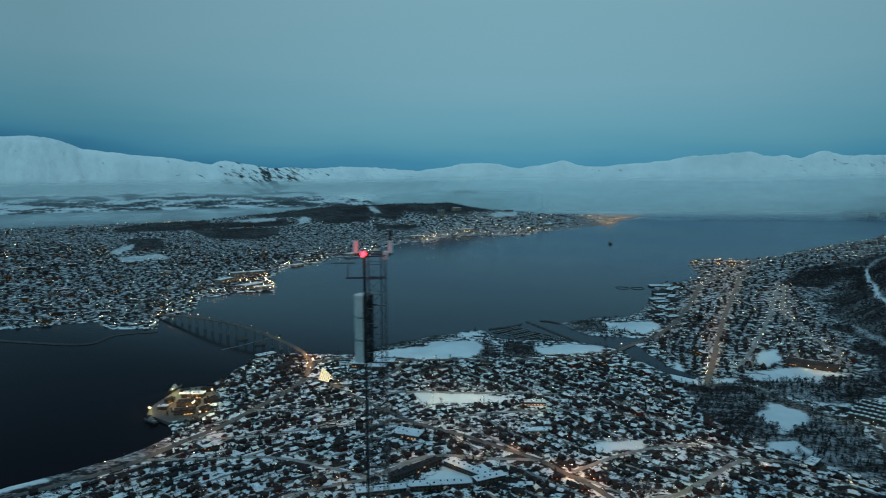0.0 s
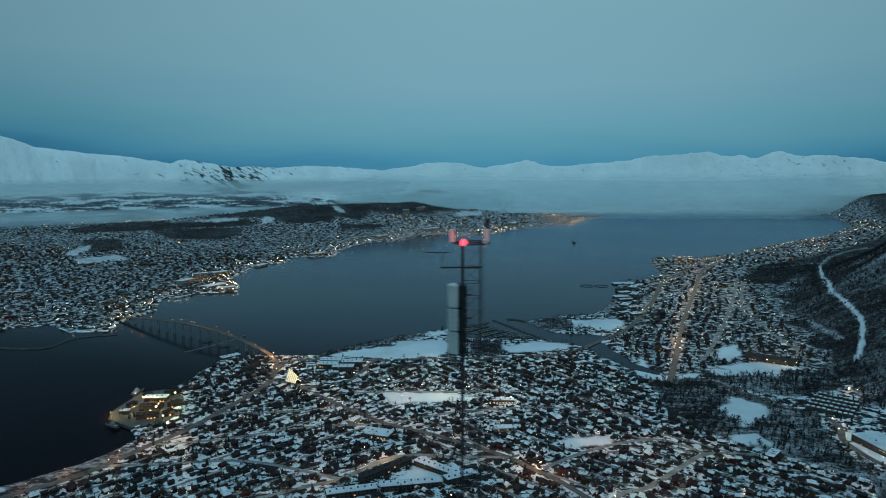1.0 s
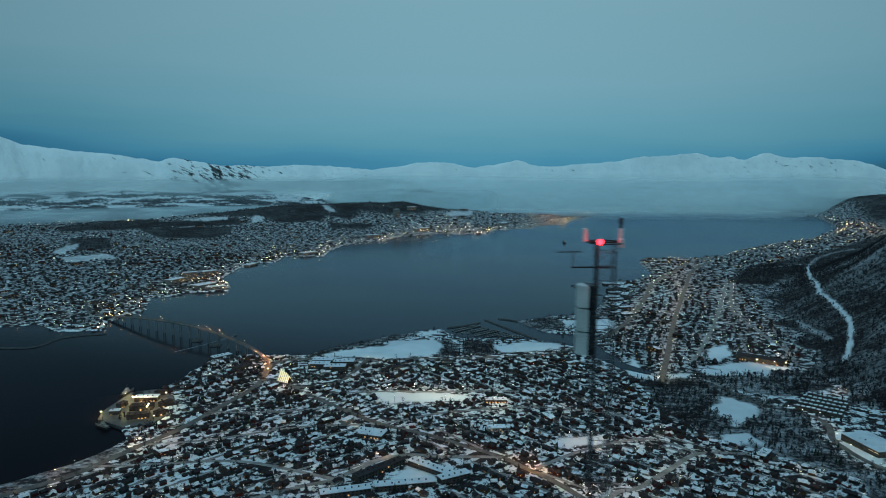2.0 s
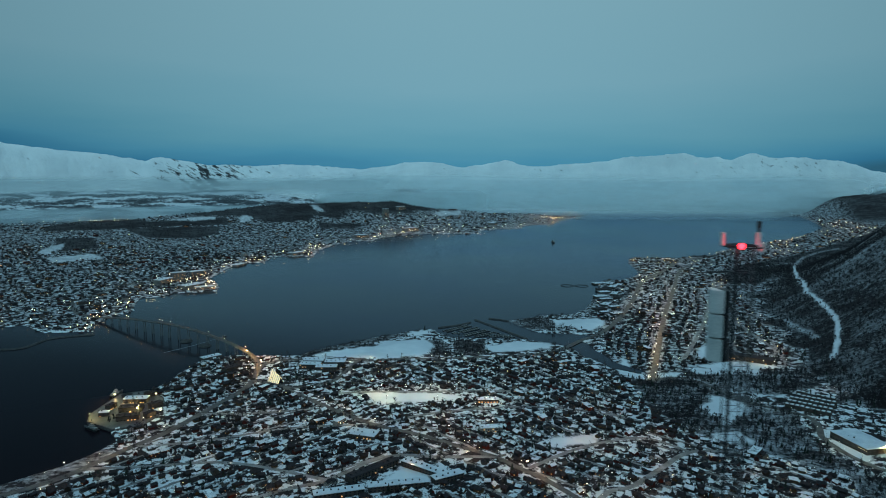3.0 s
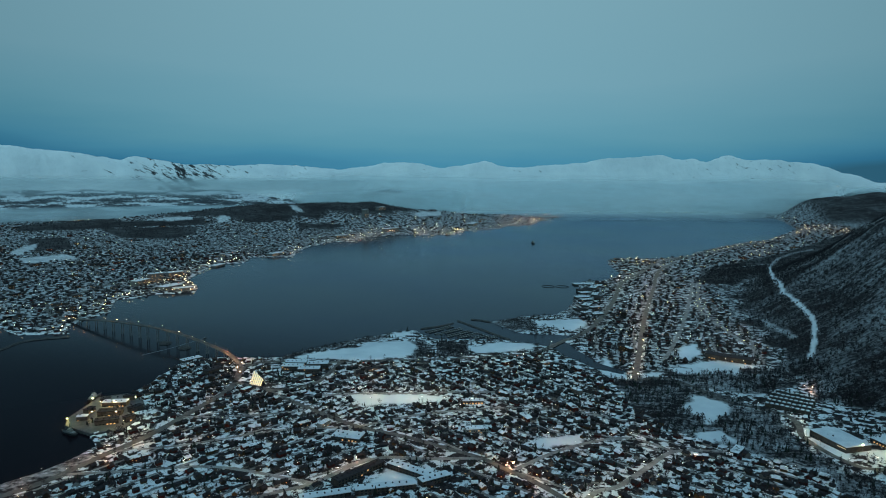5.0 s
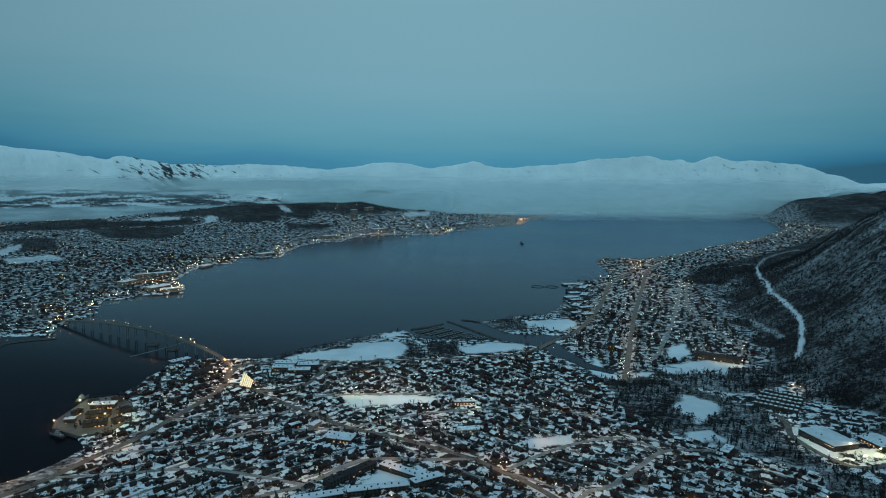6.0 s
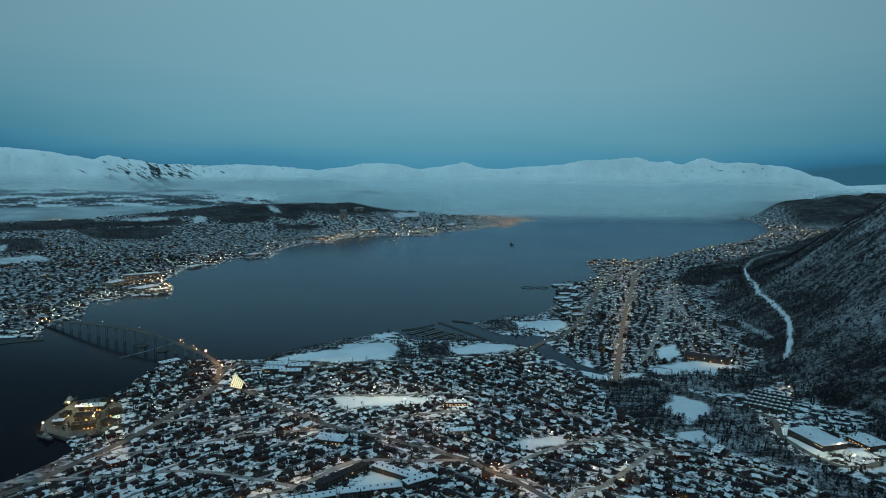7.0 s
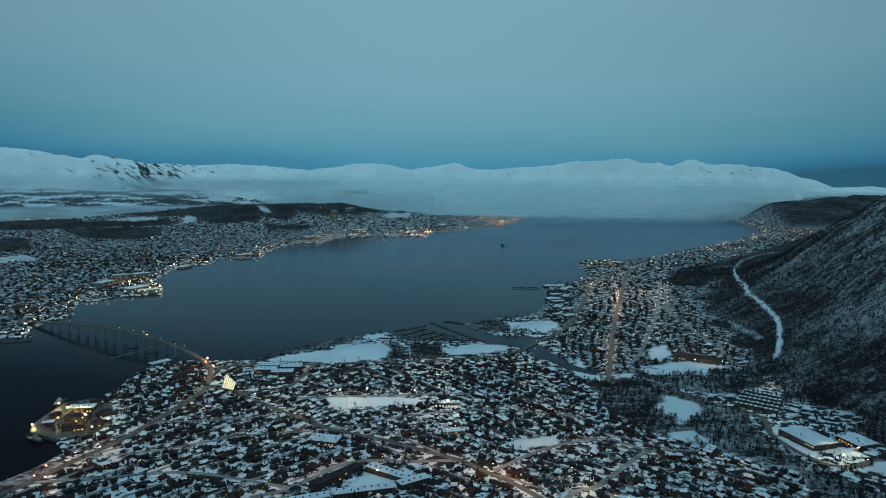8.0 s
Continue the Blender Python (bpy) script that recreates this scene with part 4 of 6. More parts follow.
TOWN = [(-640, 540), (-500, 690), (-470, 760), (-510, 820), (-500, 1020), (-490, 1120), (-350, 1125), (-330, 1000), (-200, 1105), (120, 1180), (180, 1080),
        (235, 1040), (250, 880), (262, 830), (330, 745), (380, 660), (420, 590), (300, 540)]
NORTH_TOWN = [(205, 1210), (225, 1130), (260, 1080), (320, 1110), (420, 1160), (500, 1110), (540, 1250), (590, 1480), (640, 1720), (760, 2000), (1250, 2560),
              (2300, 3700), (2180, 4600), (2080, 4300), (1880, 3800), (1420, 3180), (930, 2690), (860, 2600), (520, 2420), (490, 2140), (330, 1960), (320, 1800), (240, 1580), (240, 1400)]
town = np.concatenate([
    plots(-650, -130, 540, 1130, 46, 11.6, 16.2, 1, TOWN, 0.95, 0.012, 0.74),
    plots(-130, 420, 540, 1190, -45, 11.6, 16.2, 2, TOWN, 0.95, 0.012, 0.68),
])
side_streets(-650, -130, 540, 1130, 46, 16.2, TOWN)
side_streets(-130, 420, 540, 1190, -45, 16.2, TOWN)
north = np.concatenate([
    plots(200, 800, 1060, 1720, 72, 14.0, 18, 3, NORTH_TOWN, 0.9, 0.04, 0.76),
    plots(250, 2300, 1720, 4600, -35, 20, 26, 4, NORTH_TOWN, 0.62, 0.05, 0.86),
])
island = np.concatenate([
    plots(-2600, -560, 1200, 2500, 40, 18, 23, 5, None, 0.66, 0.10, 0.88),
    plots(-2900, 650, 2500, 4500, 30, 27, 33, 6, None, 0.42, 0.10, 0.84),
])
side_streets(200, 800, 1060, 2050, 72, 18, NORTH_TOWN, 2)

# the houses nearest to the hillside are things of their own
order = np.argsort(np.hypot(town[:, 1] + 30, town[:, 2]))
small = [i for i in order if (town[i, 0] % 8) < 5]
hero_rows, rest = small[:300], np.setdiff1d(np.arange(len(town)), small[:300])


def hero_house(w, d, h, rise, lit, snowy, label, seed):
    """A timber house: clad walls, roof slab, chimney, windows with frames, porch."""
    rng = random.Random(seed)
    home = empty("house", pose(0, 0, -60), label, "house", "timber houses of the town")
    bv, bf, rv, rf = gable(w, d, h, rise)
    walls = solid("wall", bv, bf, PAINT, parent=home)
    roof = solid("roof", rv, rf, ROOF_SNOW if snowy else ROOF_BARE, parent=home, label="roof under a thick layer of snow" if snowy else "dark roof blown clear of snow")
    bm = bmesh.new()
    box(bm, w * 0.2 - 0.4, w * 0.2 + 0.4, d * 0.1 - 0.4, d * 0.1 + 0.4, h + rise * 0.4, h + rise + 1.1, 0.06)
    part("chimney", bm, CONCRETE, home)
    lit *= 0.3
    for side, u in ((-1, -0.28), (-1, 0.22), (1, 0.05), (1, -0.3)):
        bm = bmesh.new()
        z0, y0 = h * rng.uniform(0.3, 0.5), side * (d / 2 + 0.03)
        box(bm, u * w - 0.5, u * w + 0.5, y0 - 0.06, y0 + 0.06, z0, z0 + 1.35, 0.03)
        on = rng.random() < lit
        part("window", bm, WINDOW_WARM if on else WINDOW_DARK, home, "lit window" if on else "dark window")
    bm = bmesh.new()
    box(bm, w * 0.32, w * 0.32 + 1.0, -d / 2 - 0.08, -d / 2 + 0.02, 0.4, 2.5, 0.03)
    part("door", bm, BRICKWORK, home)
    bm = bmesh.new()
    box(bm, w * 0.28, w * 0.28 + 1.9, -d / 2 - 1.4, -d / 2 + 0.02, -0.6, 0.4, 0.05)
    part("porch", bm, ROOF_SNOW, home, "snowy porch")
    return home


MODELS = [hero_house(9, 7, 4.2, 2.6, 0.25, True, "small gabled timber house with a snow-covered roof", 1),
          hero_house(10.5, 7.5, 5.2, 2.8, 0.4, True, "two-storey timber house with a snow-covered roof", 2),
          hero_house(8, 7, 3.6, 2.4, 0.0, True, "low timber bungalow under deep snow", 3),
          hero_house(12, 8, 4.5, 2.4, 0.3, True, "long timber house with a snow-covered roof", 4),
          hero_house(6, 4.5, 2.6, 1.2, 0.0, True, "small garage with snow on its roof", 5),
          hero_house(9.5, 7, 4.6, 2.8, 0.3, False, "dark timber house with a bare steep roof", 6),
          hero_house(10.5, 8, 5.0, 2.8, 0.5, False, "dark timber house with lit windows and bare roof", 7)]
for n, i in enumerate(hero_rows):
    k, x, y, z, turn, s, _, sz = town[i]
    k = int(k)
    model = MODELS[k] if k < 5 else MODELS[5 + n % 2]
    copy_thing(model, Matrix.LocRotScale((x, y, z), Euler((0, 0, turn)), (s, s, sz)))
for model in MODELS:
    for o in (*model.children_recursive, model):
        bpy.data.objects.remove(o)
FAR_MATS = HOUSE_MATS + [ROOF_BARE]
scatter_mesh("town_houses", town[rest], ALL_FORMS, FAR_MATS, "dense rows of small houses with snowy roofs", "houses")
scatter_mesh("valley_houses", north, ALL_FORMS, FAR_MATS, "rows of small houses with snowy roofs along the shore", "houses")
scatter_mesh("island_houses", island, ALL_FORMS, FAR_MATS, "crowded houses and blocks of the island town", "houses")


# ---- trees ----
def bare_tree_form(h, spread, twigs, seed):
    """A leafless birch: tapered trunk, a few limbs, a loose crown of twig sprays."""
    rng = random.Random(seed)
    vs, fs, sl = [], [], []

    def spike(a, b, r):
        i = len(vs)
        d = (Vector(b) - Vector(a)).normalized()
        p = d.orthogonal().normalized()
        q = d.cross(p)
        for k in range(3):
            o = p * math.cos(k * 2.094) * r + q * math.sin(k * 2.094) * r
            vs.append(tuple(Vector(a) + o))
        vs.append(b)
        for k in range(3):
            fs.append([i + k, i + (k + 1) % 3, i + 3])
            sl.append(0)

    spike((0, 0, -0.5), (0, 0, h * 0.95), h * 0.022)
    for k in range(twigs):
        z = h * rng.uniform(0.28, 0.92)
        a = rng.uniform(0, 6.283)
        reach = spread * math.sin(min(1.0, (z / h - 0.12) / 0.9) * math.pi) * rng.uniform(0.5, 1.1)
        tip = (math.cos(a) * reach, math.sin(a) * reach, z + h * rng.uniform(0.02, 0.2))
        spike((0, 0, z * 0.85), tip, h * 0.010)
        i = len(vs)
        w = spread * rng.uniform(0.22, 0.42)
        for _ in range(3):
            vs.append((tip[0] + rng.uniform(-w, w), tip[1] + rng.uniform(-w, w), tip[2] + rng.uniform(-w, w * 1.3)))
        fs.append([i, i + 1, i + 2])
        sl.append(0)
        i = len(vs)
        mid = [(tip[j] + (0, 0, z)[j]) / 2 for j in range(3)]
        for _ in range(3):
            vs.append((mid[0] + rng.uniform(-w, w), mid[1] + rng.uniform(-w, w), mid[2] + rng.uniform(-w, w)))
        fs.append([i, i + 1, i + 2])
        sl.append(0)
    return np.array(vs, float), fs, sl


def spruce_form(h, spread, seed):
    """A spruce: tiers of drooping ragged boughs round a trunk."""
    rng = random.Random(seed)
    vs, fs, sl = [], [], []
    tiers = 6
    for t in range(tiers):
        z = h * (0.12 + 0.8 * t / tiers)
        r = spread * (1 - t / (tiers + 0.6))
        i = len(vs)
        vs.append((rng.uniform(-0.1, 0.1), rng.uniform(-0.1, 0.1), z + h * 0.24))
        n = 8
        for k in range(n):
            q = r * (rng.uniform(0.8, 1.15) if k % 2 else rng.uniform(0.4, 0.65))
            vs.append((math.cos(k * 6.283 / n + t) * q, math.sin(k * 6.283 / n + t) * q, z - (0.05 * h if k % 2 else 0)))
        for k in range(n):
            fs.append([i, i + 1 + k, i + 1 + (k + 1) % n])
            sl.append(1)
    return np.array(vs, float), fs, sl


def far_tree_form(h, spread, seed):
    """A distant tree: a ragged crown of two whorls over a thin trunk."""
    rng = random.Random(seed)
    vs, fs, sl = [(0, 0, -0.5)], [], []
    for z0, z1, r in ((0.15, 0.75, 1.0), (0.45, 1.05, 0.7)):
        i = len(vs)
        vs.append((rng.uniform(-0.3, 0.3), rng.uniform(-0.3, 0.3), h * z1))
        for k in range(6):
            q = spread * r * rng.uniform(0.55, 1.15)
            vs.append((math.cos(k * 1.047) * q, math.sin(k * 1.047) * q, h * (z0 + rng.uniform(0, 0.2))))
        for k in range(6):
            fs.append([i, i + 1 + k, i + 1 + (k + 1) % 6])
            sl.append(0)
    return np.array(vs, float), fs, sl


def thin_birch_form(h, spread, seed):
    """A leafless birch seen from afar: a thin trunk and five upright sprays of twigs."""
    rng = random.Random(seed)
    vs, fs = [(-0.12, 0, -0.5), (0.12, 0.07, -0.5), (0, -0.12, -0.5), (0, 0, h)], [[0, 1, 3], [1, 2, 3], [2, 0, 3]]
    for k in range(5):
        a, i, z = k * 1.257 + rng.uniform(-0.4, 0.4), len(vs), h * rng.uniform(0.22, 0.5)
        q, up = spread * rng.uniform(0.5, 1.0), h * rng.uniform(0.25, 0.5)
        vs += [(0, 0, z), (math.cos(a) * q, math.sin(a) * q, z + up * 0.8), (math.cos(a + 0.5) * q * 0.5, math.sin(a + 0.5) * q * 0.5, z + up * 1.3)]
        fs.append([i, i + 1, i + 2])
    return np.array(vs, float), fs, [0] * len(fs)


TREES = [bare_tree_form(8, 2.6, 12, 1), bare_tree_form(10, 3.0, 13, 2), bare_tree_form(6.5, 2.4, 10, 3), spruce_form(10, 2.6, 4), spruce_form(7, 2.0, 5), bare_tree_form(9, 3.4, 14, 6), far_tree_form(8, 3.0, 7), far_tree_form(10, 2.6, 8), thin_birch_form(8.5, 2.2, 9), thin_birch_form(7, 2.0, 10)]


def wood(x0, x1, y0, y1, n, seed, want, pick, low=0.7, high=1.2):
    rng = np.random.RandomState(seed)
    x, y = rng.uniform(x0, x1, n), rng.uniform(y0, y1, n)
    woods, clear, z = cover(x, y)
    ok = want(x, y, woods, clear, z, rng) & (z > 1.0) & clear_of_roads(x, y, 2)
    x, y, z = x[ok], y[ok], z[ok]
    m = len(x)
    s = rng.uniform(low, high, m)
    return np.stack([rng.choice(pick, m), x, y, z, rng.uniform(0, 6.28, m), s, s, s * rng.uniform(0.85, 1.15, m)], 1)


def slope_wood(x, y, woods, clear, z, rng):
    view = (y > 620) & (x < 0.72 * y + 60)
    return (woods > 0.5) & (clear < 0.3) & view & (waves(x, y, 130, 51) + 0.5 * waves(x, y, 40, 52) + rng.uniform(-0.5, 0.9, x.size) > 0.0)


def town_wood(x, y, woods, clear, z, rng):
    shore = inside_by(NEAR_SHORE + NORTH_SHORE, x, y)
    return (woods < 0.5) & (clear < 0.2) & (shore > 4) & (y > 560) & (waves(x, y, 90, 61) + rng.uniform(-0.6, 0.6, x.size) > 0.1)


ravine = wood(200, 560, 560, 1110, 5200, 1, lambda x, y, w, c, z, r: (w > 0.5) & (c < 0.3), [0, 1, 2, 5, 0, 1, 4])
scatter_mesh("ravine_trees", ravine, TREES, [BARK, NEEDLES], "bare dark birches standing in snow along the valley", "trees")
slope = wood(380, 1500, 620, 2600, 17000, 2, slope_wood, [0, 1, 2, 5])
scatter_mesh("hillside_trees", slope, TREES, [BARK, NEEDLES], "bare birch wood on a steep snowy hillside", "trees")
birches = wood(380, 1500, 620, 2300, 34000, 22, lambda x, y, w, c, z, r: (w > 0.5) & (c < 0.3) & (x < 0.72 * y + 60) & (r.uniform(0, 1, x.size) < 0.25 + 0.75 * denseness(x, y)), [8, 9], 0.7, 1.25)
scatter_mesh("slope_birches", birches, TREES, [BARK, NEEDLES], "close-grown bare birches on the lower hillside", "trees")
shore_trees = wood(-360, 150, 1120, 1500, 6000, 3, lambda x, y, w, c, z, r: (w > 0.5) & (c < 0.3), [6, 7, 6, 7, 0, 5], 0.36, 0.62)
scatter_mesh("shore_trees", shore_trees, TREES, [BARK, NEEDLES], "dark trees fringing the snowy shore field", "trees")
ridge = wood(-2600, 500, 2300, 4300, 15000, 4, lambda x, y, w, c, z, r: w > 0.5, [6, 7], 0.65, 1.0)
scatter_mesh("island_trees", ridge, TREES, [BARK, NEEDLES], "dark wood on the ridge of the island", "trees")
garden = wood(-640, 560, 560, 1500, 20000, 5, town_wood, [0, 1, 2, 5, 5, 8, 9, 6, 3, 4], 0.5, 1.0)
near_trees = np.argsort(np.hypot(garden[:, 1] + 30, garden[:, 2]))
scatter_mesh("garden_trees", garden[near_trees[160:]], TREES, [BARK, NEEDLES], "bare garden trees among the houses", "trees")
north_garden = wood(200, 900, 1060, 2400, 9000, 6, town_wood, [0, 6, 7, 8, 9], 0.4, 0.75)
scatter_mesh("valley_garden_trees", north_garden, TREES, [BARK, NEEDLES], "bare garden trees among the valley houses", "trees")


isle_garden = wood(-2600, -560, 1250, 3200, 6000, 7, lambda x, y, w, c, z, r: (w < 0.5) & (c < 0.3) & (z > 2), [6, 7], 0.5, 0.95)
scatter_mesh("island_garden_trees", isle_garden, TREES, [BARK, NEEDLES], "dark trees among the houses of the island", "trees")


coast_wood = wood(700, 2300, 2050, 4500, 9000, 8, lambda x, y, w, c, z, r: (c < 0.3) & (z > 2) & (x < 0.62 * y) & (w > 0.3), [6, 7, 8, 9], 0.6, 1.1)
scatter_mesh("coast_trees", coast_wood, TREES, [BARK, NEEDLES], "dark bare trees along the far shore", "trees")


def tree_models():
    made = []
    for k, (vs, fs, sl) in enumerate(TREES):
        spruce = k in (3, 4)
        t = empty("tree", pose(0, 0, -60), "dark spruce in a snowy garden" if spruce else "bare birch in a snowy garden", "tree", "garden trees")
        bm = bmesh.new()
        top = 3 if spruce else 7
        rod(bm, (0, 0, -0.5), (0, 0, top), 0.22, 6, 0.05)
        part("trunk", bm, BARK, t)
        solid("crown", vs.tolist(), fs, [BARK, NEEDLES], sl, t, "dark needle boughs" if spruce else "leafless twigs")
        made.append(t)
    return made


models = tree_models()
for i in near_trees[:160]:
    k, x, y, z, turn, s, _, sz = garden[i]
    copy_thing(models[int(k)], Matrix.LocRotScale((x, y, z), Euler((0, 0, turn)), (s, s, sz)))
for model in models:
    for o in (*model.children_recursive, model):
        bpy.data.objects.remove(o)
# ---- street lamps and the lights of the town ----
def lamp_model(material, label):
    t = empty("street_lamp", pose(0, 0, -60), label, "street lamp", "street lamps along the roads")
    bm = bmesh.new()
    rod(bm, (0, 0, 0), (0, 0, 7.2), 0.09, 6, 0.06)
    part("pole", bm, STEEL, t)
    bm = bmesh.new()
    rod(bm, (0, 0, 7.1), (1.2, 0, 7.4), 0.05, 5)
    part("arm", bm, STEEL, t)
    bm = bmesh.new()
    box(bm, 0.95, 2.0, -0.28, 0.28, 7.36, 7.52, 0.04)
    part("hood", bm, DARK_STEEL, t)
    bm = bmesh.new()
    box(bm, 1.0, 1.95, -0.24, 0.24, 7.28, 7.355, 0.02)
    part("lantern", bm, material, t, "glowing lantern")
    return t


LAMPS = {"orange": lamp_model(LAMP_ORANGE, "street lamp with an orange glowing lantern"),
         "yellow": lamp_model(LAMP_YELLOW, "street lamp with a warm yellow lantern"),
         "white": lamp_model(LAMP_WHITE, "street lamp with a pale glowing lantern")}
count = 0
far_lamps = []
rng = random.Random(5)
for line, width, hue in ROADS:
    pts = eased(line, 25.0 if width > 7.5 else 28.0)
    for k, q in enumerate(pts[:-1]):
        d = (pts[k + 1] - q).normalized()
        side = 1 if k % 2 else -1
        x, y = q.x + d.y * side * (width / 2 + 1), q.y - d.x * side * (width / 2 + 1)
        z = max(1.0, float(ground_height(x, y)))
        if line is SHORE_ROAD and y < 700 and k % 3:
            continue
        if count < 300 and math.hypot(x, y) < (2300 if width > 9 else 1300) and y > 560:
            copy_thing(LAMPS[hue], pose(x, y, z, 0, 0, math.degrees(math.atan2(d.x * side, -d.y * side))))
            count += 1
        else:
            far_lamps.append((0 if hue != "white" else 1, x, y, z, 0, 1, 1, 1))
for t in LAMPS.values():
    for o in (*t.children_recursive, t):
        bpy.data.objects.remove(o)


def lamp_form(r, h):
    vs = [(0, 0, h + r), (r, 0, h), (0, r, h), (-r, 0, h), (0, -r, h), (0, 0, h - r), (0.1, 0, 0), (-0.1, 0.1, 0), (-0.1, -0.1, 0)]
    fs = [[0, 1, 2], [0, 2, 3], [0, 3, 4], [0, 4, 1], [5, 2, 1], [5, 3, 2], [5, 4, 3], [5, 1, 4], [6, 7, 5], [7, 8, 5], [8, 6, 5]]
    return np.array(vs, float), fs


fv, ff = lamp_form(0.75, 7)
gv, gf = lamp_form(1.15, 8)
LAMP_FORMS = [(fv, ff, [0] * 8 + [3] * 3), (fv, ff, [1] * 8 + [3] * 3), (fv, ff, [2] * 8 + [3] * 3), (gv, gf, [4] * 8 + [3] * 3), (gv, gf, [1] * 8 + [3] * 3)]
LAMP_MATS = [LAMP_FAR, LAMP_FAR_WHITE, LAMP_FAR_RED, STEEL, LAMP_QUAY]


def sprinkle(rows, share, seed, forms, p, reach=9):
    r = np.random.RandomState(seed)
    pick = rows[r.uniform(0, 1, len(rows)) < share]
    n = len(pick)
    a = r.uniform(0, 6.28, n)
    x, y = pick[:, 1] + np.cos(a) * reach, pick[:, 2] + np.sin(a) * reach
    z = ground_height(x, y)
    s = (0.25 + 0.85 * r.uniform(0, 1, n) ** 2.5) * np.clip(np.hypot(x, y) / 2800, 0.45, 1.0)
    out = np.stack([r.choice(forms, n, p=p), x, y, z, a, s, s, np.ones(n)], 1)
    return out[z > 1.0]


# lamps with a hood along the side streets: head, hood and pole
hv = [(a, b, z) for z in (6.80, 6.87) for a, b in ((0.5, -0.22), (1.2, -0.22), (1.2, 0.22), (0.5, 0.22))]
hv += [(a, b, z) for z in (6.875, 7.1) for a, b in ((0.42, -0.30), (1.28, -0.30), (1.28, 0.30), (0.42, 0.30))]
hv += [(-0.06, -0.06, 0), (0.06, -0.06, 0), (0.0, 0.08, 0), (0.0, 0, 7.1)]
cube = [[0, 3, 2, 1], [4, 5, 6, 7], [0, 1, 5, 4], [1, 2, 6, 5], [2, 3, 7, 6], [3, 0, 4, 7]]
hf = cube + [[8 + i for i in f] for f in cube] + [[16, 17, 19], [17, 18, 19], [18, 16, 19]]
HOODED = (np.array(hv, float), hf, [0] * 6 + [1] * 6 + [1] * 3)
rows = []
for run in SIDE_STREETS:
    for k in range(1, len(run) - 1, 4):
        x, y = run[k]
        rows.append((0, x + 2.6, y, float(ground_height(x + 2.6, y)), (k * 1.7) % 6.28, 1, 1, 1))
scatter_mesh("side_street_lamps", np.array(rows), [HOODED], [LAMP_SIDE, DARK_STEEL], "hooded orange lamps along the side streets", "lamps")
scatter_mesh("town_lamps", sprinkle(town, 0.11, 1, [0, 1, 2], [0.55, 0.42, 0.03]) * [1, 1, 1, 1, 1, 0.8, 0.8, 0.6], LAMP_FORMS, [LAMP_TOWN, LAMP_TOWN_PALE, LAMP_FAR_RED, STEEL], "small glowing lamps on poles between houses", "lamps")
scatter_mesh("valley_lamps", np.concatenate([sprinkle(north, 0.17, 2, [0, 1, 2], [0.55, 0.42, 0.03]), np.array(far_lamps) * [1, 1, 1, 1, 1, 0.5, 0.5, 1]]), LAMP_FORMS, LAMP_MATS, "small glowing lamps along the valley streets", "lamps")
scatter_mesh("island_lamps", sprinkle(island, 0.11, 3, [0, 1, 2, 3, 4], [0.46, 0.34, 0.04, 0.08, 0.08]), LAMP_FORMS, LAMP_MATS, "many glowing lamps of the island town", "lamps")


def quay_lamps(shore, spacing, inset, seed, y0, y1):
    r = random.Random(seed)
    rows = []
    for q, nxt in zip(eased(shore, spacing), eased(shore, spacing)[1:]):
        if y0 < q.y < y1 and r.random() < 0.8:
            d = (nxt - q).normalized()
            x, y = q.x - d.y * inset, q.y + d.x * inset
            rows.append((r.choice([3, 3, 4]), x, y, max(1.2, float(ground_height(x, y))), 0, 0.5, 0.5, 1))
    return rows


scatter_mesh("quay_lamps", np.array(quay_lamps(ISLAND[2:36], 60, 14, 7, 1250, 4500)), LAMP_FORMS, LAMP_MATS, "bright quay lamps along the island waterfront", "lamps")


rr = np.random.RandomState(19)
shine = []
for q in eased(ISLAND[3:38], 12):
    if waves(q.x, q.y, 260, 8) > -0.2:
        back = rr.exponential(60)
        x, y = q.x - abs(rr.normal(0.8, 0.3)) * back, q.y + rr.normal(0.25, 0.4) * back
        z = float(ground_height(x, y))
        if z > 1.0 and float(inside_by(ISLAND, np.array([x]), np.array([y]))[0]) > 4:
            shine.append((int(rr.choice([0, 0, 1, 3, 3, 4, 2], p=[0.3, 0.15, 0.17, 0.15, 0.1, 0.08, 0.05])), x, y, z, 0, *2 * (0.25 + 0.5 * rr.uniform(0, 1) ** 2,), 1))
for cx, cy, sx, sy, n in ((-960, 1480, 110, 70, 20), (-880, 1800, 70, 70, 24), (450, 4150, 130, 160, 60), (-350, 3450, 200, 90, 60)):
    for x, y in zip(rr.normal(cx, sx, n), rr.normal(cy, sy, n)):
        if float(inside_by(ISLAND, np.array([x]), np.array([y]))[0]) > 6:
            shine.append((int(rr.choice([0, 3, 3, 4])), x, y, float(ground_height(x, y)), 0, *2 * (0.2 + 0.35 * rr.uniform(0, 1),), 1))
scatter_mesh("waterfront_lamps", np.array(shine), LAMP_FORMS, LAMP_MATS, "crowded orange and white lamps of the waterfront", "lamps")
rr = np.random.RandomState(29)
bright = []
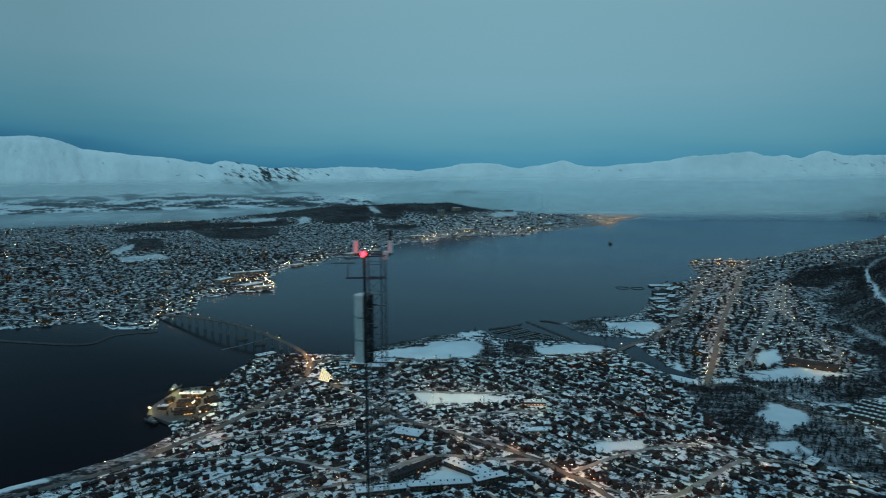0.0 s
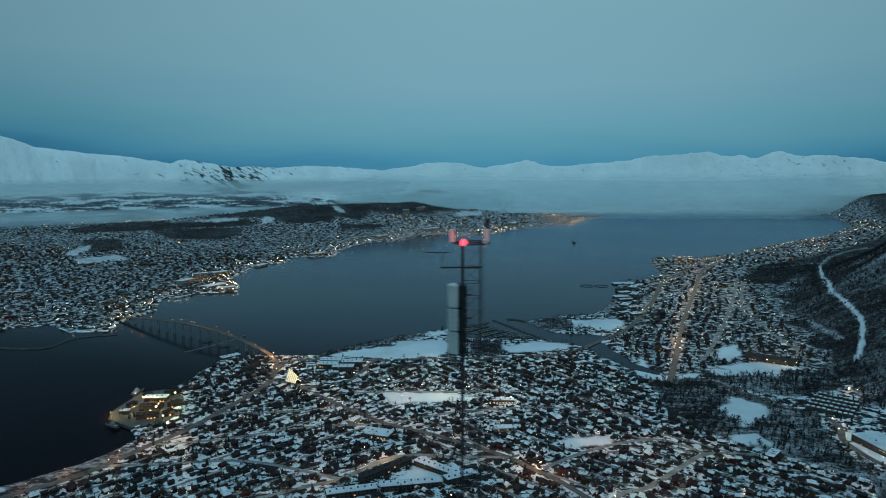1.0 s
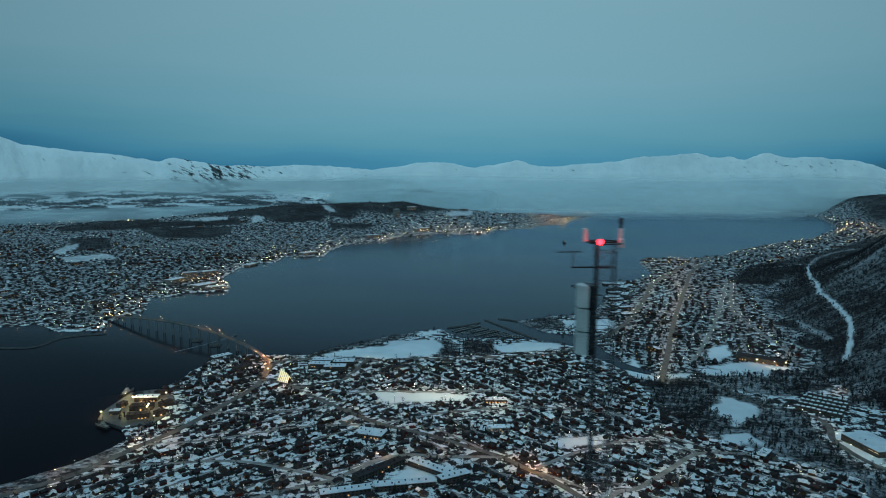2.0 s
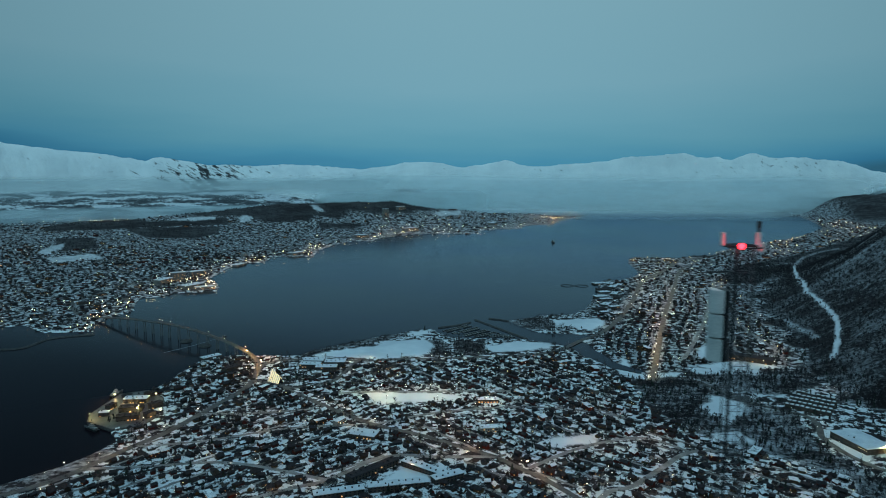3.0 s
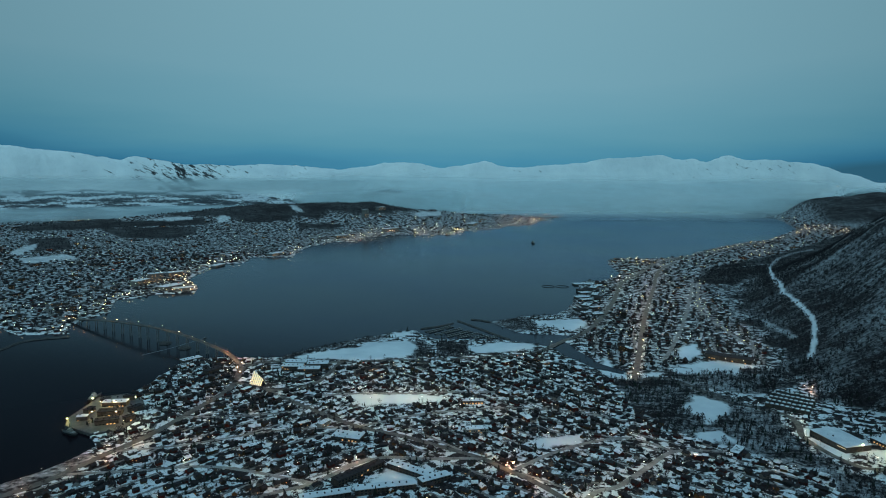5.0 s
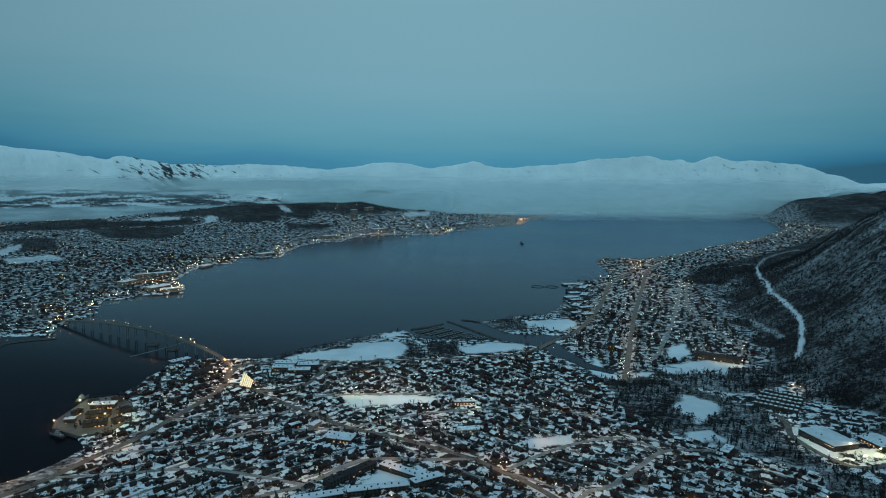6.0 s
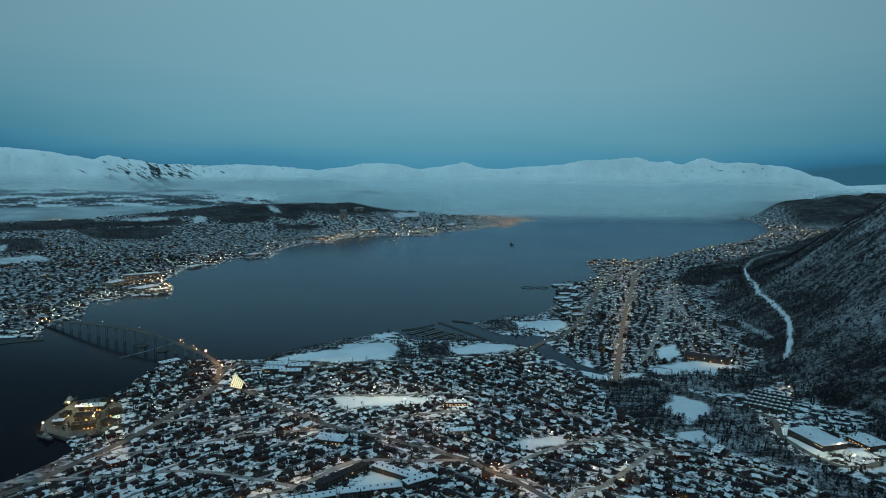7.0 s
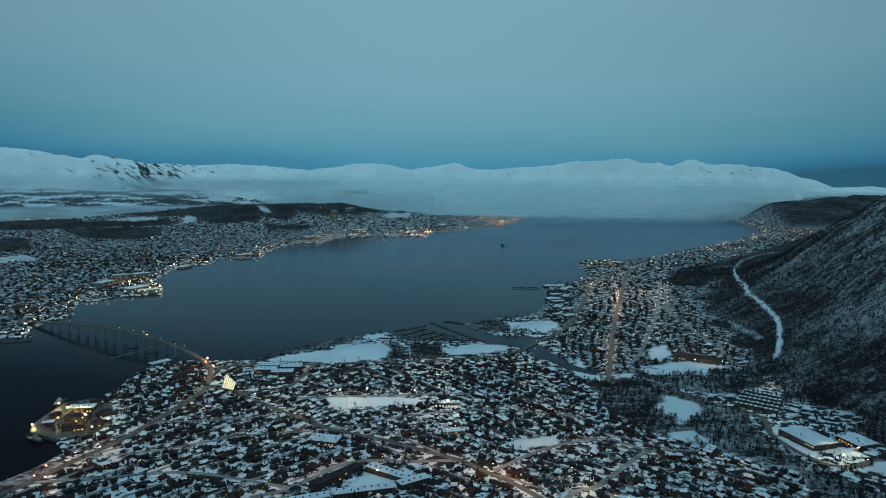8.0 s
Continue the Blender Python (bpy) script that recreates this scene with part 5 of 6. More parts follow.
# waterfront and far coast: x, y, spread along and across the shore, how many
for cx, cy, sx, sy, n in ((-847, 1668, 34, 8, 12), (-878, 1863, 26, 26, 10), (-754, 1762, 26, 26, 10), (-853, 2196, 26, 30, 9), (-800, 2270, 30, 30, 9), (-685, 2485, 40, 40, 8), (-806, 2540, 40, 50, 8),
                          (-519, 3040, 30, 30, 6), (-481, 3180, 36, 30, 12), (-358, 3310, 70, 24, 18), (-173, 3470, 70, 60, 10), (-70, 3505, 60, 22, 14), (161, 3665, 60, 40, 8),
                          (455, 4200, 30, 40, 10), (520, 4420, 90, 90, 16), (300, 4350, 120, 90, 12), (-838, 1525, 30, 24, 10), (-880, 1440, 50, 30, 6), (-1000, 1440, 60, 30, 6), (-969, 1493, 50, 30, 4),
                          (2061, 4047, 60, 90, 14), (1998, 3740, 90, 90, 24), (2060, 3620, 70, 70, 14), (1838, 3498, 90, 90, 16), (1400, 3080, 130, 90, 18), (1130, 2830, 90, 60, 10),
                          (2120, 4420, 50, 120, 14), (470, 1962, 22, 40, 10), (560, 2420, 60, 26, 10), (640, 2440, 50, 18, 12), (520, 2360, 20, 50, 10)):
    for x, y in zip(rr.normal(cx, sx, n), rr.normal(cy, sy, n)):
        here = np.array([x]), np.array([y])
        if max(float(inside_by(ISLAND, *here)[0]), float(inside_by(NEAR_SHORE + NORTH_SHORE, *here)[0])) > 3:
            big = (0.3 + 0.7 * rr.uniform(0, 1) ** 2) * min(1.0, max(0.5, y / 2800))
            bright.append((int(rr.choice([0, 1, 3, 4], p=[0.3, 0.25, 0.25, 0.2]) if y < 4000 else rr.choice([0, 1])), x, y, max(1.0, float(ground_height(x, y))), 0, big, big, rr.uniform(0.6, 1.3)))
scatter_mesh("harbour_lamps", np.array(bright), LAMP_FORMS, LAMP_MATS, "bright warm lamps clustered along the shores", "lamps")
rr = np.random.RandomState(9)
field = [(int(rr.choice([3, 3, 4])), x, y, max(1.0, float(ground_height(x, y))), 0, 0.6, 0.6, 1) for x, y in zip(rr.uniform(-2900, -1700, 60), rr.uniform(3350, 3900, 60))]
scatter_mesh("airfield_lamps", np.array(field), LAMP_FORMS, LAMP_MATS, "lamps of a far airfield in mist", "lamps")


# ---- bridge ----
DECK = [(-868, 1398, 4), (-802, 1358, 12), (-741, 1321, 19), (-674, 1280, 24), (-627, 1252, 26), (-583, 1227, 26), (-526, 1192, 23), (-472, 1158, 17),
        (-428, 1120, 13), (-398, 1082, 10), (-382, 1042, 8), (-374, 1000, 6)]


def bridge():
    t = empty("bridge", pose(-627, 1252, 0), "long curved concrete bridge on slender piers over the sound", "bridge")
    inv = Vector((-627, 1252, 0))
    pts = eased(DECK, 9.0)
    sec = [(-4.5, 0), (-4.5, 1.0), (-4.2, 1.0), (-4.2, 0.1), (4.2, 0.1), (4.2, 1.0), (4.5, 1.0), (4.5, 0), (2.4, -1.4), (-2.4, -1.4)]
    vs, fs = [], []
    n = len(sec)
    sides = []
    for k, q in enumerate(pts):
        a, b = pts[max(0, k - 1)], pts[min(len(pts) - 1, k + 1)]
        side = Vector((b.y - a.y, a.x - b.x, 0)).normalized()
        sides.append(side)
        for u, w in sec:
            vs.append(q - inv + side * u + Vector((0, 0, w)))
    for k in range(len(pts) - 1):
        for j in range(n):
            fs.append((k * n + j, k * n + (j + 1) % n, (k + 1) * n + (j + 1) % n, (k + 1) * n + j))
    solid("deck", vs, fs, CONCRETE, parent=t)
    bed, bf = [], []
    for q, side in zip(pts, sides):
        bed += [q - inv + side * -4.15 + Vector((0, 0, 0.14)), q - inv + side * 4.15 + Vector((0, 0, 0.14))]
    bf = [(2 * k, 2 * k + 1, 2 * k + 3, 2 * k + 2) for k in range(len(pts) - 1)]
    solid("carriageway", bed, bf, ROAD, parent=t)
    for k in range(2, len(pts) - 1, 3):
        q, side = pts[k] - inv, sides[k]
        for s in (-2.0, 2.0):
            bm = bmesh.new()
            rod(bm, q + side * s + Vector((0, 0, -1.4)), (q + side * s) * Vector((1, 1, 0)) + Vector((0, 0, -3)), 0.7, 8, 0.8)
            part("pier", bm, CONCRETE, t)
    for spot in (Vector((-583, 1227, 26)), Vector((-535, 1198, 23))):
        k = min(range(len(pts)), key=lambda i: (pts[i] - spot).length)
        q, side = pts[k] - inv, sides[k]
        bm = bmesh.new()
        bmesh.ops.create_cone(bm, cap_ends=True, segments=14, radius1=14, radius2=10, depth=5, matrix=Matrix.Translation((q.x, q.y, 0)))
        part("pier_fender", bm, STONE, t, "rocky island round a main pier")
    for k in range(1, len(pts) - 1, 2):
        q, side = pts[k] - inv, sides[k]
        s = -4.3 if k % 4 == 1 else 4.3
        bm = bmesh.new()
        rod(bm, q + side * s + Vector((0, 0, 0.9)), q + side * s + Vector((0, 0, 6.5)), 0.08, 5)
        p = part("lamp_post", bm, STEEL, t)
        bm = bmesh.new()
        o = q + side * s * 0.8 + Vector((0, 0, 6.5))
        box(bm, o.x - 0.5, o.x + 0.5, o.y - 0.4, o.y + 0.4, o.z - 0.15, o.z - 0.005, 0.03)
        part("lantern", bm, LAMP_BRIDGE if k < len(pts) - 16 else LAMP_RAMP, p, "orange glowing lantern")
        bm = bmesh.new()
        box(bm, o.x - 0.55, o.x + 0.55, o.y - 0.45, o.y + 0.45, o.z, o.z + 0.15, 0.03)
        part("hood", bm, DARK_STEEL, p)


bridge()


# ---- mast on the hillside beside the path ----
def mast():
    mx, my, top = -18.13, 25.45, 336.75
    base = float(ground_height(mx, my)) - 0.3
    t = empty("radio_mast", pose(mx, my, base), "slender steel lattice radio mast with white antenna drums", "mast")
    h = top - base
    w = 0.35
    corners = [(-w, -w), (w, -w), (w, w), (-w, w)]
    for a, b in corners:
        bm = bmesh.new()
        rod(bm, (a, b, 0), (a, b, h), 0.022, 8)
        part("leg", bm, DARK_STEEL, t)
    rungs = int((h - 0.6) / 0.62)
    lower = bmesh.new()
    for k in range(rungs):
        z = h - 0.3 - k * 0.62
        for (a, b), (c, d) in zip(corners, corners[1:] + corners[:1]):
            for drop, r in ((0, 0.012), (0.6, 0.010)):
                bm = bmesh.new() if k < 12 else lower
                rod(bm, (a, b, z), (c, d, z - drop), r, 5)
                if k < 12:
                    part("brace", bm, STEEL, t)
    tagged(part("lower_bracing", lower, STEEL, t), "", "", "", "stuff")
    bm = bmesh.new()
    for s in (-0.17, 0.17):
        rod(bm, (w + 0.12, s, 1), (w + 0.12, s, h), 0.012, 5)
    for k in range(int(h / 0.3)):
        rod(bm, (w + 0.12, -0.17, h - k * 0.3), (w + 0.12, 0.17, h - k * 0.3), 0.008, 4)
    part("ladder", bm, STEEL, t)
    # carrying pole and three antenna drums: a white shell on one half, a dark half on the other
    bm = bmesh.new()
    rod(bm, (-w, -w, 0.3), (-w, -w, h + 0.1), 0.06, 8)
    part("carrying_pole", bm, DARK_STEEL, t)
    px, py, face = -0.62, 0.47, math.atan2(-0.17, -0.985)
    for k in range(3):
        z1 = h - 1.72 - k * 0.985
        drum = None
        for name, start, radius, material, label in (("antenna_drum", face - math.pi / 2, 0.41, RADOME, "white curved antenna shell"),
                                                     ("back_frame", face + math.pi / 2, 0.41, DARK_STEEL, "dark half of the antenna drum")):
            bm = bmesh.new()
            arc = [(px + radius * math.cos(start + math.pi * j / 14), py + radius * math.sin(start + math.pi * j / 14)) for j in range(15)]
            low = [bm.verts.new((x, y, z1 - 0.93)) for x, y in arc]
            top_v = [bm.verts.new((x, y, z1)) for x, y in arc]
            for j in range(14):
                bm.faces.new((low[j], low[j + 1], top_v[j + 1], top_v[j]))
            bm.faces.new(top_v)
            bm.faces.new(low[::-1])
            bm.faces.new((low[0], top_v[0], top_v[-1], low[-1]))
            bmesh.ops.bevel(bm, geom=[e for e in bm.edges if abs(e.verts[0].co.z - e.verts[1].co.z) < 0.01], offset=0.025, segments=2, affect="EDGES")
            ob = part(name, bm, material, drum or t, label)
            drum = drum or ob
        bm = bmesh.new()
        rod(bm, (px, py, z1 - 0.42), (0.0, w, z1 - 0.42), 0.03, 6)
        part("bracket", bm, DARK_STEEL, drum)
    # cross arms and aerials
    bm = bmesh.new()
    rod(bm, (-1.31, 0.21, h - 0.99), (0.41, 0.47, h - 0.99), 0.035, 6)
    arm = part("cross_arm", bm, DARK_STEEL, t)
    bm = bmesh.new()
    rod(bm, (-1.22, 0.22, h - 1.0), (-1.22, 0.22, h - 0.3), 0.022, 6)
    part("dipole", bm, STEEL, arm)
    bm = bmesh.new()
    rod(bm, (-1.9, 0.15, h - 0.36), (-0.9, 0.3, h - 0.36), 0.022, 6)
    part("dipole", bm, DARK_STEEL, arm)
    bm = bmesh.new()
    for s in range(16):
        a, b = s * math.pi / 8, (s + 1) * math.pi / 8
        rod(bm, (0.74 * math.cos(a), 0.74 * math.sin(a), h + 0.08), (0.74 * math.cos(b), 0.74 * math.sin(b), h + 0.08), 0.03, 5)
    rod(bm, (-0.78, 0, h + 0.08), (0.7, 0, h + 0.08), 0.04, 5)
    rod(bm, (-0.3, -0.68, h + 0.08), (-0.3, 0.68, h + 0.08), 0.03, 5)
    ring = part("top_ring", bm, DARK_STEEL, t, "steel ring at the mast head")
    for a, b in ((-0.81, 0.01), (0.63, 0.16)):
        bm = bmesh.new()
        rod(bm, (a, b, h + 0.1), (a, b, h + 0.62), 0.105, 12)
        part("aerial", bm, RADOME, ring, "short white tubular aerial")
    bm = bmesh.new()
    box(bm, 0.46, 0.66, -0.46, -0.26, h - 0.1, h + 0.26, 0.02)
    part("equipment_box", bm, RADOME, t)
    bm = bmesh.new()
    rod(bm, (0.63, 0.16, h + 0.622), (0.63, 0.16, h + 0.80), 0.05, 10)
    rod(bm, (0.63, 0.16, h + 0.80), (0.63, 0.16, h + 1.05), 0.085, 12)
    part("lightning_collar", bm, DARK_STEEL, ring, "dark steel collar over an aerial")
    bm = bmesh.new()
    bmesh.ops.create_uvsphere(bm, u_segments=12, v_segments=8, radius=0.12, matrix=Matrix.Translation((-0.30, -0.64, h + 0.15)))
    part("beacon", bm, BEACON, t, "glowing red warning light")
    bm = bmesh.new()
    box(bm, -1.3, 1.3, -1.3, 1.3, -1.5, 0.5, 0.05)
    part("footing", bm, CONCRETE, t)


mast()


# ---- marked buildings ----
def at_ground(x, y, turn):
    return pose(x, y, float(ground_height(x, y)) - 0.3, 0, 0, turn)


def church():
    """A church of tall leaning A-shaped concrete frames with lit glazing between them."""
    t = empty("church", at_ground(-336, 984, -130), "white A-frame church with glowing strips of glazing", "church")
    n = 6
    for k in range(n):
        hgt, half, y0 = 24 - k * 1.7, 10 - k * 0.5, -12 + k * 5.2
        vs, fs = [], []
        for y in (y0, y0 + 3.4):
            vs += [(-half, y, 0), (0, y, hgt), (half, y, 0), (half - 1.2, y, 0), (0, y, hgt - 2.6), (-half + 1.2, y, 0)]
        fs = [(0, 1, 4, 5), (1, 2, 3, 4), (6, 11, 10, 7), (7, 10, 9, 8), (0, 6, 7, 1), (1, 7, 8, 2), (5, 4, 10, 11), (4, 3, 9, 10)]
        solid("roof_frame", vs, fs, RADOME, parent=t)
        vs = []
        for y in (y0 + 3.4, y0 + 5.2):
            vs += [(-half + 0.7, y, 0), (0, y, hgt - 1.6), (half - 0.7, y, 0)]
        solid("glazing", vs, [(0, 3, 4, 1), (1, 4, 5, 2)], CHURCH_GLOW, parent=t, label="glowing yellow glazing strip")
    t.scale = (0.8, 0.8, 0.8)
    for y, half, hgt in ((-11.7, 9.2, 22), (-12 + 5.2 * n, 6.8, 13)):
        solid("gable_window", [(-half, y, 0), (half, y, 0), (0, y, hgt)], [(0, 1, 2)], WINDOW_DARK, parent=t, label="tall triangular glazed gable")


church()


def hall(name, x, y, turn, w, d, h, label, category, lit=0.15, storeys=1, snow=True, group="", wall=None, seed=0):
    """A flat-roofed building: walls, parapet, snowy roof, rows of windows and roof hoods."""
    rng = random.Random(seed)
    t = empty(name, at_ground(x, y, turn), label, category, group)
    bm = bmesh.new()
    box(bm, -w / 2, w / 2, -d / 2, d / 2, -1.5, h)
    part("wall", bm, wall or BRICKWORK, t)
    bm = bmesh.new()
    box(bm, -w / 2 - 0.4, w / 2 + 0.4, -d / 2 - 0.4, d / 2 + 0.4, h, h + 0.7, 0.1)
    part("roof", bm, SNOW if snow else ROOF_BARE, t, "flat roof under smooth snow" if snow else "dark flat roof")
    for k in range(max(1, int(w / 7))):
        if d < 20 or rng.random() < 0.4:
            bm = bmesh.new()
            u, v = -w / 2 + 3.5 + k * 7, rng.uniform(-0.2, 0.2) * d
            box(bm, u - 0.7, u + 0.7, v - 0.7, v + 0.7, h + 0.7, h + 1.9, 0.08)
            part("roof_hood", bm, ROOF_BARE, t)
    for s in range(storeys):
        for side in (-1, 1):
            for u in np.arange(-w / 2 + 2.2, w / 2 - 1.2, 4.2):
                bm = bmesh.new()
                y0, z0 = side * (d / 2 + 0.03), s * 2.9 + 1.0
                box(bm, u - 0.9, u + 0.9, y0 - 0.05, y0 + 0.05, z0, z0 + 1.4, 0.03)
                on = rng.random() < lit
                part("window", bm, WINDOW_WARM if on else WINDOW_DARK, t, "lit window" if on else "dark window")
    return t


ROWS = "terraced blocks round a yard"
hall("terrace_block", -163, 626, 20, 50, 11, 6, "long dark terraced block with a snowy flat roof", "terrace", 0.02, 2, group=ROWS, seed=1)
hall("terrace_block", -105, 643, 15, 62, 11, 6, "long dark terraced block with a snowy flat roof", "terrace", 0.02, 2, group=ROWS, seed=2)
hall("terrace_block", -82, 681, -34, 56, 11, 6, "long dark terraced block with a snowy flat roof", "terrace", 0.02, 2, group=ROWS, seed=3)
hall("terrace_block", -56, 661, 32, 34, 11, 6, "long dark terraced block with a snowy flat roof", "terrace", 0.02, 2, group=ROWS, seed=4)
hall("terrace_block", -137, 678, 48, 64, 11, 6, "dark terraced block with a roof nearly bare", "terrace", 0.05, 2, False, ROWS, seed=5)
sports = hall("sports_hall", 429, 783, -75, 55, 36, 8, "large dark sports hall with a wide snowy roof", "hall", 0.05, 1, seed=6)
strip = bmesh.new()
box(strip, 14, 27.2, -18.25, -18.05, 5.6, 5.8)
box(strip, 27.05, 27.25, -18, -4, 5.6, 5.8)
part("light_strip", strip, CHURCH_GLOW, sports, "glowing strip under the eaves")
hall("annex_hall", 487, 776, -75, 34, 30, 5, "lower hall annex with lit entrance", "hall", 0.5, 1, seed=7)
hall("school", -164, 776, -14, 36, 20, 5, "low school building with snowy roof and lit windows", "school", 0.25, 1, seed=8)
hall("long_hall", 443, 1146, -35, 74, 20, 8, "long dark hall with lamps along its wall", "hall", 0.25, 1, False, seed=9)
hall("club_house", -10, 905, 4, 30, 10, 5, "lit club house beside a floodlit pitch", "hall", 0.9, 1, seed=10)
for k, (x, y, turn, w, d, h) in enumerate([(328, 1922, 12, 44, 22, 7), (354, 1908, 70, 30, 16, 6), (350, 1850, 68, 34, 18, 8), (318, 1815, 20, 38, 22, 7), (312, 1778, 20, 30, 18, 6), (335, 1755, 70, 36, 16, 6),
                                           (292, 1712, 16, 36, 20, 7), (332, 1702, 70, 34, 16, 8), (298, 1680, 16, 30, 14, 6), (286, 1612, 66, 32, 18, 7), (300, 1585, 20, 26, 14, 6), (262, 1560, 30, 30, 18, 6),
                                           (268, 1528, 30, 24, 12, 5), (374, 1885, 68, 28, 14, 6), (290, 1508, 25, 26, 14, 6)]):
    hall("workshop", x, y, turn, w, d, 0.7 * h, "low workshop hall with a snow-covered flat roof", "workshop", 0.08, 1, k % 4 != 3, group="workshops by the shore", seed=100 + k)


def terrace_row(x, y, turn, units, label, seed):
    """A row of stepped dwellings, each with its own snowy roof."""
    rng = random.Random(seed)
    t = empty("terrace_row", at_ground(x, y, turn), label, "terrace", "stepped terraces on the slope")
    for k in range(units):
        u, dz = (k - units / 2) * 6.4, rng.uniform(-0.4, 0.4)
        bm = bmesh.new()
        box(bm, u + 0.15, u + 6.0, -3.4, 3.4, -2.0, 5.0 + dz)
        part("dwelling", bm, BRICKWORK, t)
        bm = bmesh.new()
        box(bm, u, u + 4.3, -1.0, 3.7, 5.0 + dz, 5.6 + dz, 0.08)
        part("roof", bm, SNOW, t, "roof under smooth snow")


for k in range(5):
    terrace_row(424 + k * 9.5, 900 + k * 14, -38, 9 - (k == 4), "row of stepped dwellings with snowy roofs", 80 + k)
for k, (x, y, turn) in enumerate([(-300, 1060, 0), (-262, 1075, 5), (-300, 1085, 0), (-270, 1045, 4)]):
    hall("office_block", x, y, turn, 34, 16, 9, "brown brick office block with snow on its roof", "office", 0.1, 3, group="offices by the shore road", seed=30 + k)
for k, (x, y, turn, w, d) in enumerate([(-508, 893, 8, 32, 13), (-497, 858, 14, 30, 13), (-486, 828, 20, 28, 12), (-470, 872, 60, 18, 9), (-528, 905, 8, 12, 9), (-530, 866, 80, 14, 8), (-524, 838, 15, 13, 8), (-462, 838, 62, 14, 8), (-500, 918, 5, 16, 8), (-490, 1116, 50, 34, 13), (-425, 1042, 62, 30, 13)]):
    hall("quay_warehouse", x, y, turn, w, d, 7, "quayside warehouse with lit doors", "warehouse", 0.45, 1, k in (0, 6, 9), group="quayside warehouses", seed=40 + k)
for k, (x, y, w, d, h) in enumerate([(-880, 1850, 40, 16, 26), (-505, 3470, 34, 16, 44), (-800, 1760, 60, 30, 10), (-900, 1800, 50, 24, 14), (-760, 1745, 50, 20, 8),
                                     (-870, 1960, 46, 20, 14), (-700, 2450, 60, 24, 9), (-820, 2180, 50, 20, 12), (-560, 3050, 60, 26, 12), (-360, 3330, 90, 26, 16), (-440, 3600, 60, 20, 16), (60, 3700, 90, 30, 12)]):
    hall("waterfront_block", x, y, 35 + 13 * (k % 4), w, d, h, "waterfront block with some lit windows", "building", 0.2, max(1, int(h / 3)) if h < 30 else 8, group="island waterfront buildings", wall=CONCRETE, seed=60 + k)


# ---- floodlights ----
def floodlight(x, y, h, material, label, r=0.9):
    t = empty("floodlight", at_ground(x, y, 0), label, "floodlight", "floodlights")
    bm = bmesh.new()
    rod(bm, (0, 0, 0), (0, 0, h), 0.16, 8, 0.1)
    part("pole", bm, STEEL, t)
    bm = bmesh.new()
    box(bm, -r, r, -r * 0.6, r * 0.6, h - 0.16, h - 0.005, 0.04)
    part("lamp_head", bm, material, t, "bright glowing lamp head")
    bm = bmesh.new()
    box(bm, -r - 0.08, r + 0.08, -r * 0.6 - 0.08, r * 0.6 + 0.08, h, h + 0.2, 0.05)
    part("hood", bm, DARK_STEEL, t)


FLOOD = glowing("floodlamp", (1.0, 0.74, 0.38), 620)
FLOOD_ORANGE = glowing("sodium_flood", (1.0, 0.42, 0.18), 480)
for x, y in ((-165, 935), (-128, 938), (-92, 936), (-58, 932), (-150, 886), (-80, 890), (-12, 890), (0, 897)):
    floodlight(x, y, 12, FLOOD, "tall floodlight beside a snowy pitch")
for x, y in ((-543, 899), (-522, 880), (-503, 880), (-484, 852), (-456, 812), (-481, 842), (-514, 843), (-483, 899), (-448, 838), (-538, 828)):
    floodlight(x, y, 11, FLOOD_QUAY, "yellow floodlight over the quayside yard")
for x, y in ((430, 1130), (455, 1118), (470, 1112)):
    floodlight(x, y, 9, LAMP_YELLOW, "yard floodlight beside a building", 0.6)
for x, y in ((441, 757), (467, 742), (436, 722), (418, 790)):
    floodlight(x, y, 9, FLOOD_QUAY, "yellow floodlight over the yard of a hall", 0.7)
for x, y in ((-95, 680), (-60, 790), (78, 784), (104, 790), (490, 985), (498, 978), (30, 694), (-490, 660)):
    floodlight(x, y, 8, FLOOD_ORANGE, "orange yard lamp over snow", 0.6)


# ---- harbour: breakwaters, pontoons, boats, ship, fish pens ----
def breakwater(line, width, label):
    pts = eased(line, 8)
    r = random.Random(len(line))
    vs, fs = [], []
    prof = [(-1.0, -3), (-0.75, 0.3), (-0.3, 2.2), (0.3, 2.3), (0.75, 0.3), (1.0, -3)]
    n = len(prof)
    for k, q in enumerate(pts):
        a, b = pts[max(0, k - 1)], pts[min(len(pts) - 1, k + 1)]
        side = Vector((b.y - a.y, a.x - b.x)).normalized() * width / 2
        for u, z in prof:
            j = r.uniform(0.85, 1.15)
            vs.append((q.x + side.x * u * j, q.y + side.y * u * j, z + r.uniform(-0.35, 0.35)))
    for k in range(len(pts) - 1):
        fs += [(k * n + j, k * n + j + 1, (k + 1) * n + j + 1, (k + 1) * n + j) for j in range(n - 1)]
    fs += [tuple(range(n)), tuple((len(pts) - 1) * n + j for j in reversed(range(n)))]
    return tagged(solid("breakwater", vs, fs, STONE), label, "breakwater", "", "structure")


breakwater([(-106, 1366), (-62, 1396), (-40, 1420)], 7, "dark stone breakwater of the marina")
breakwater([(-29, 1444), (-5, 1408), (32, 1350), (72, 1290)], 8, "long dark stone breakwater of the marina")
breakwater([(-1100, 1160), (-1000, 1150), (-870, 1150), (-850, 1225), (-785, 1262)], 9, "dark stone harbour mole")
breakwater([(42, 1436), (20, 1452), (0, 1458)], 5, "low stone spit running into the sound")


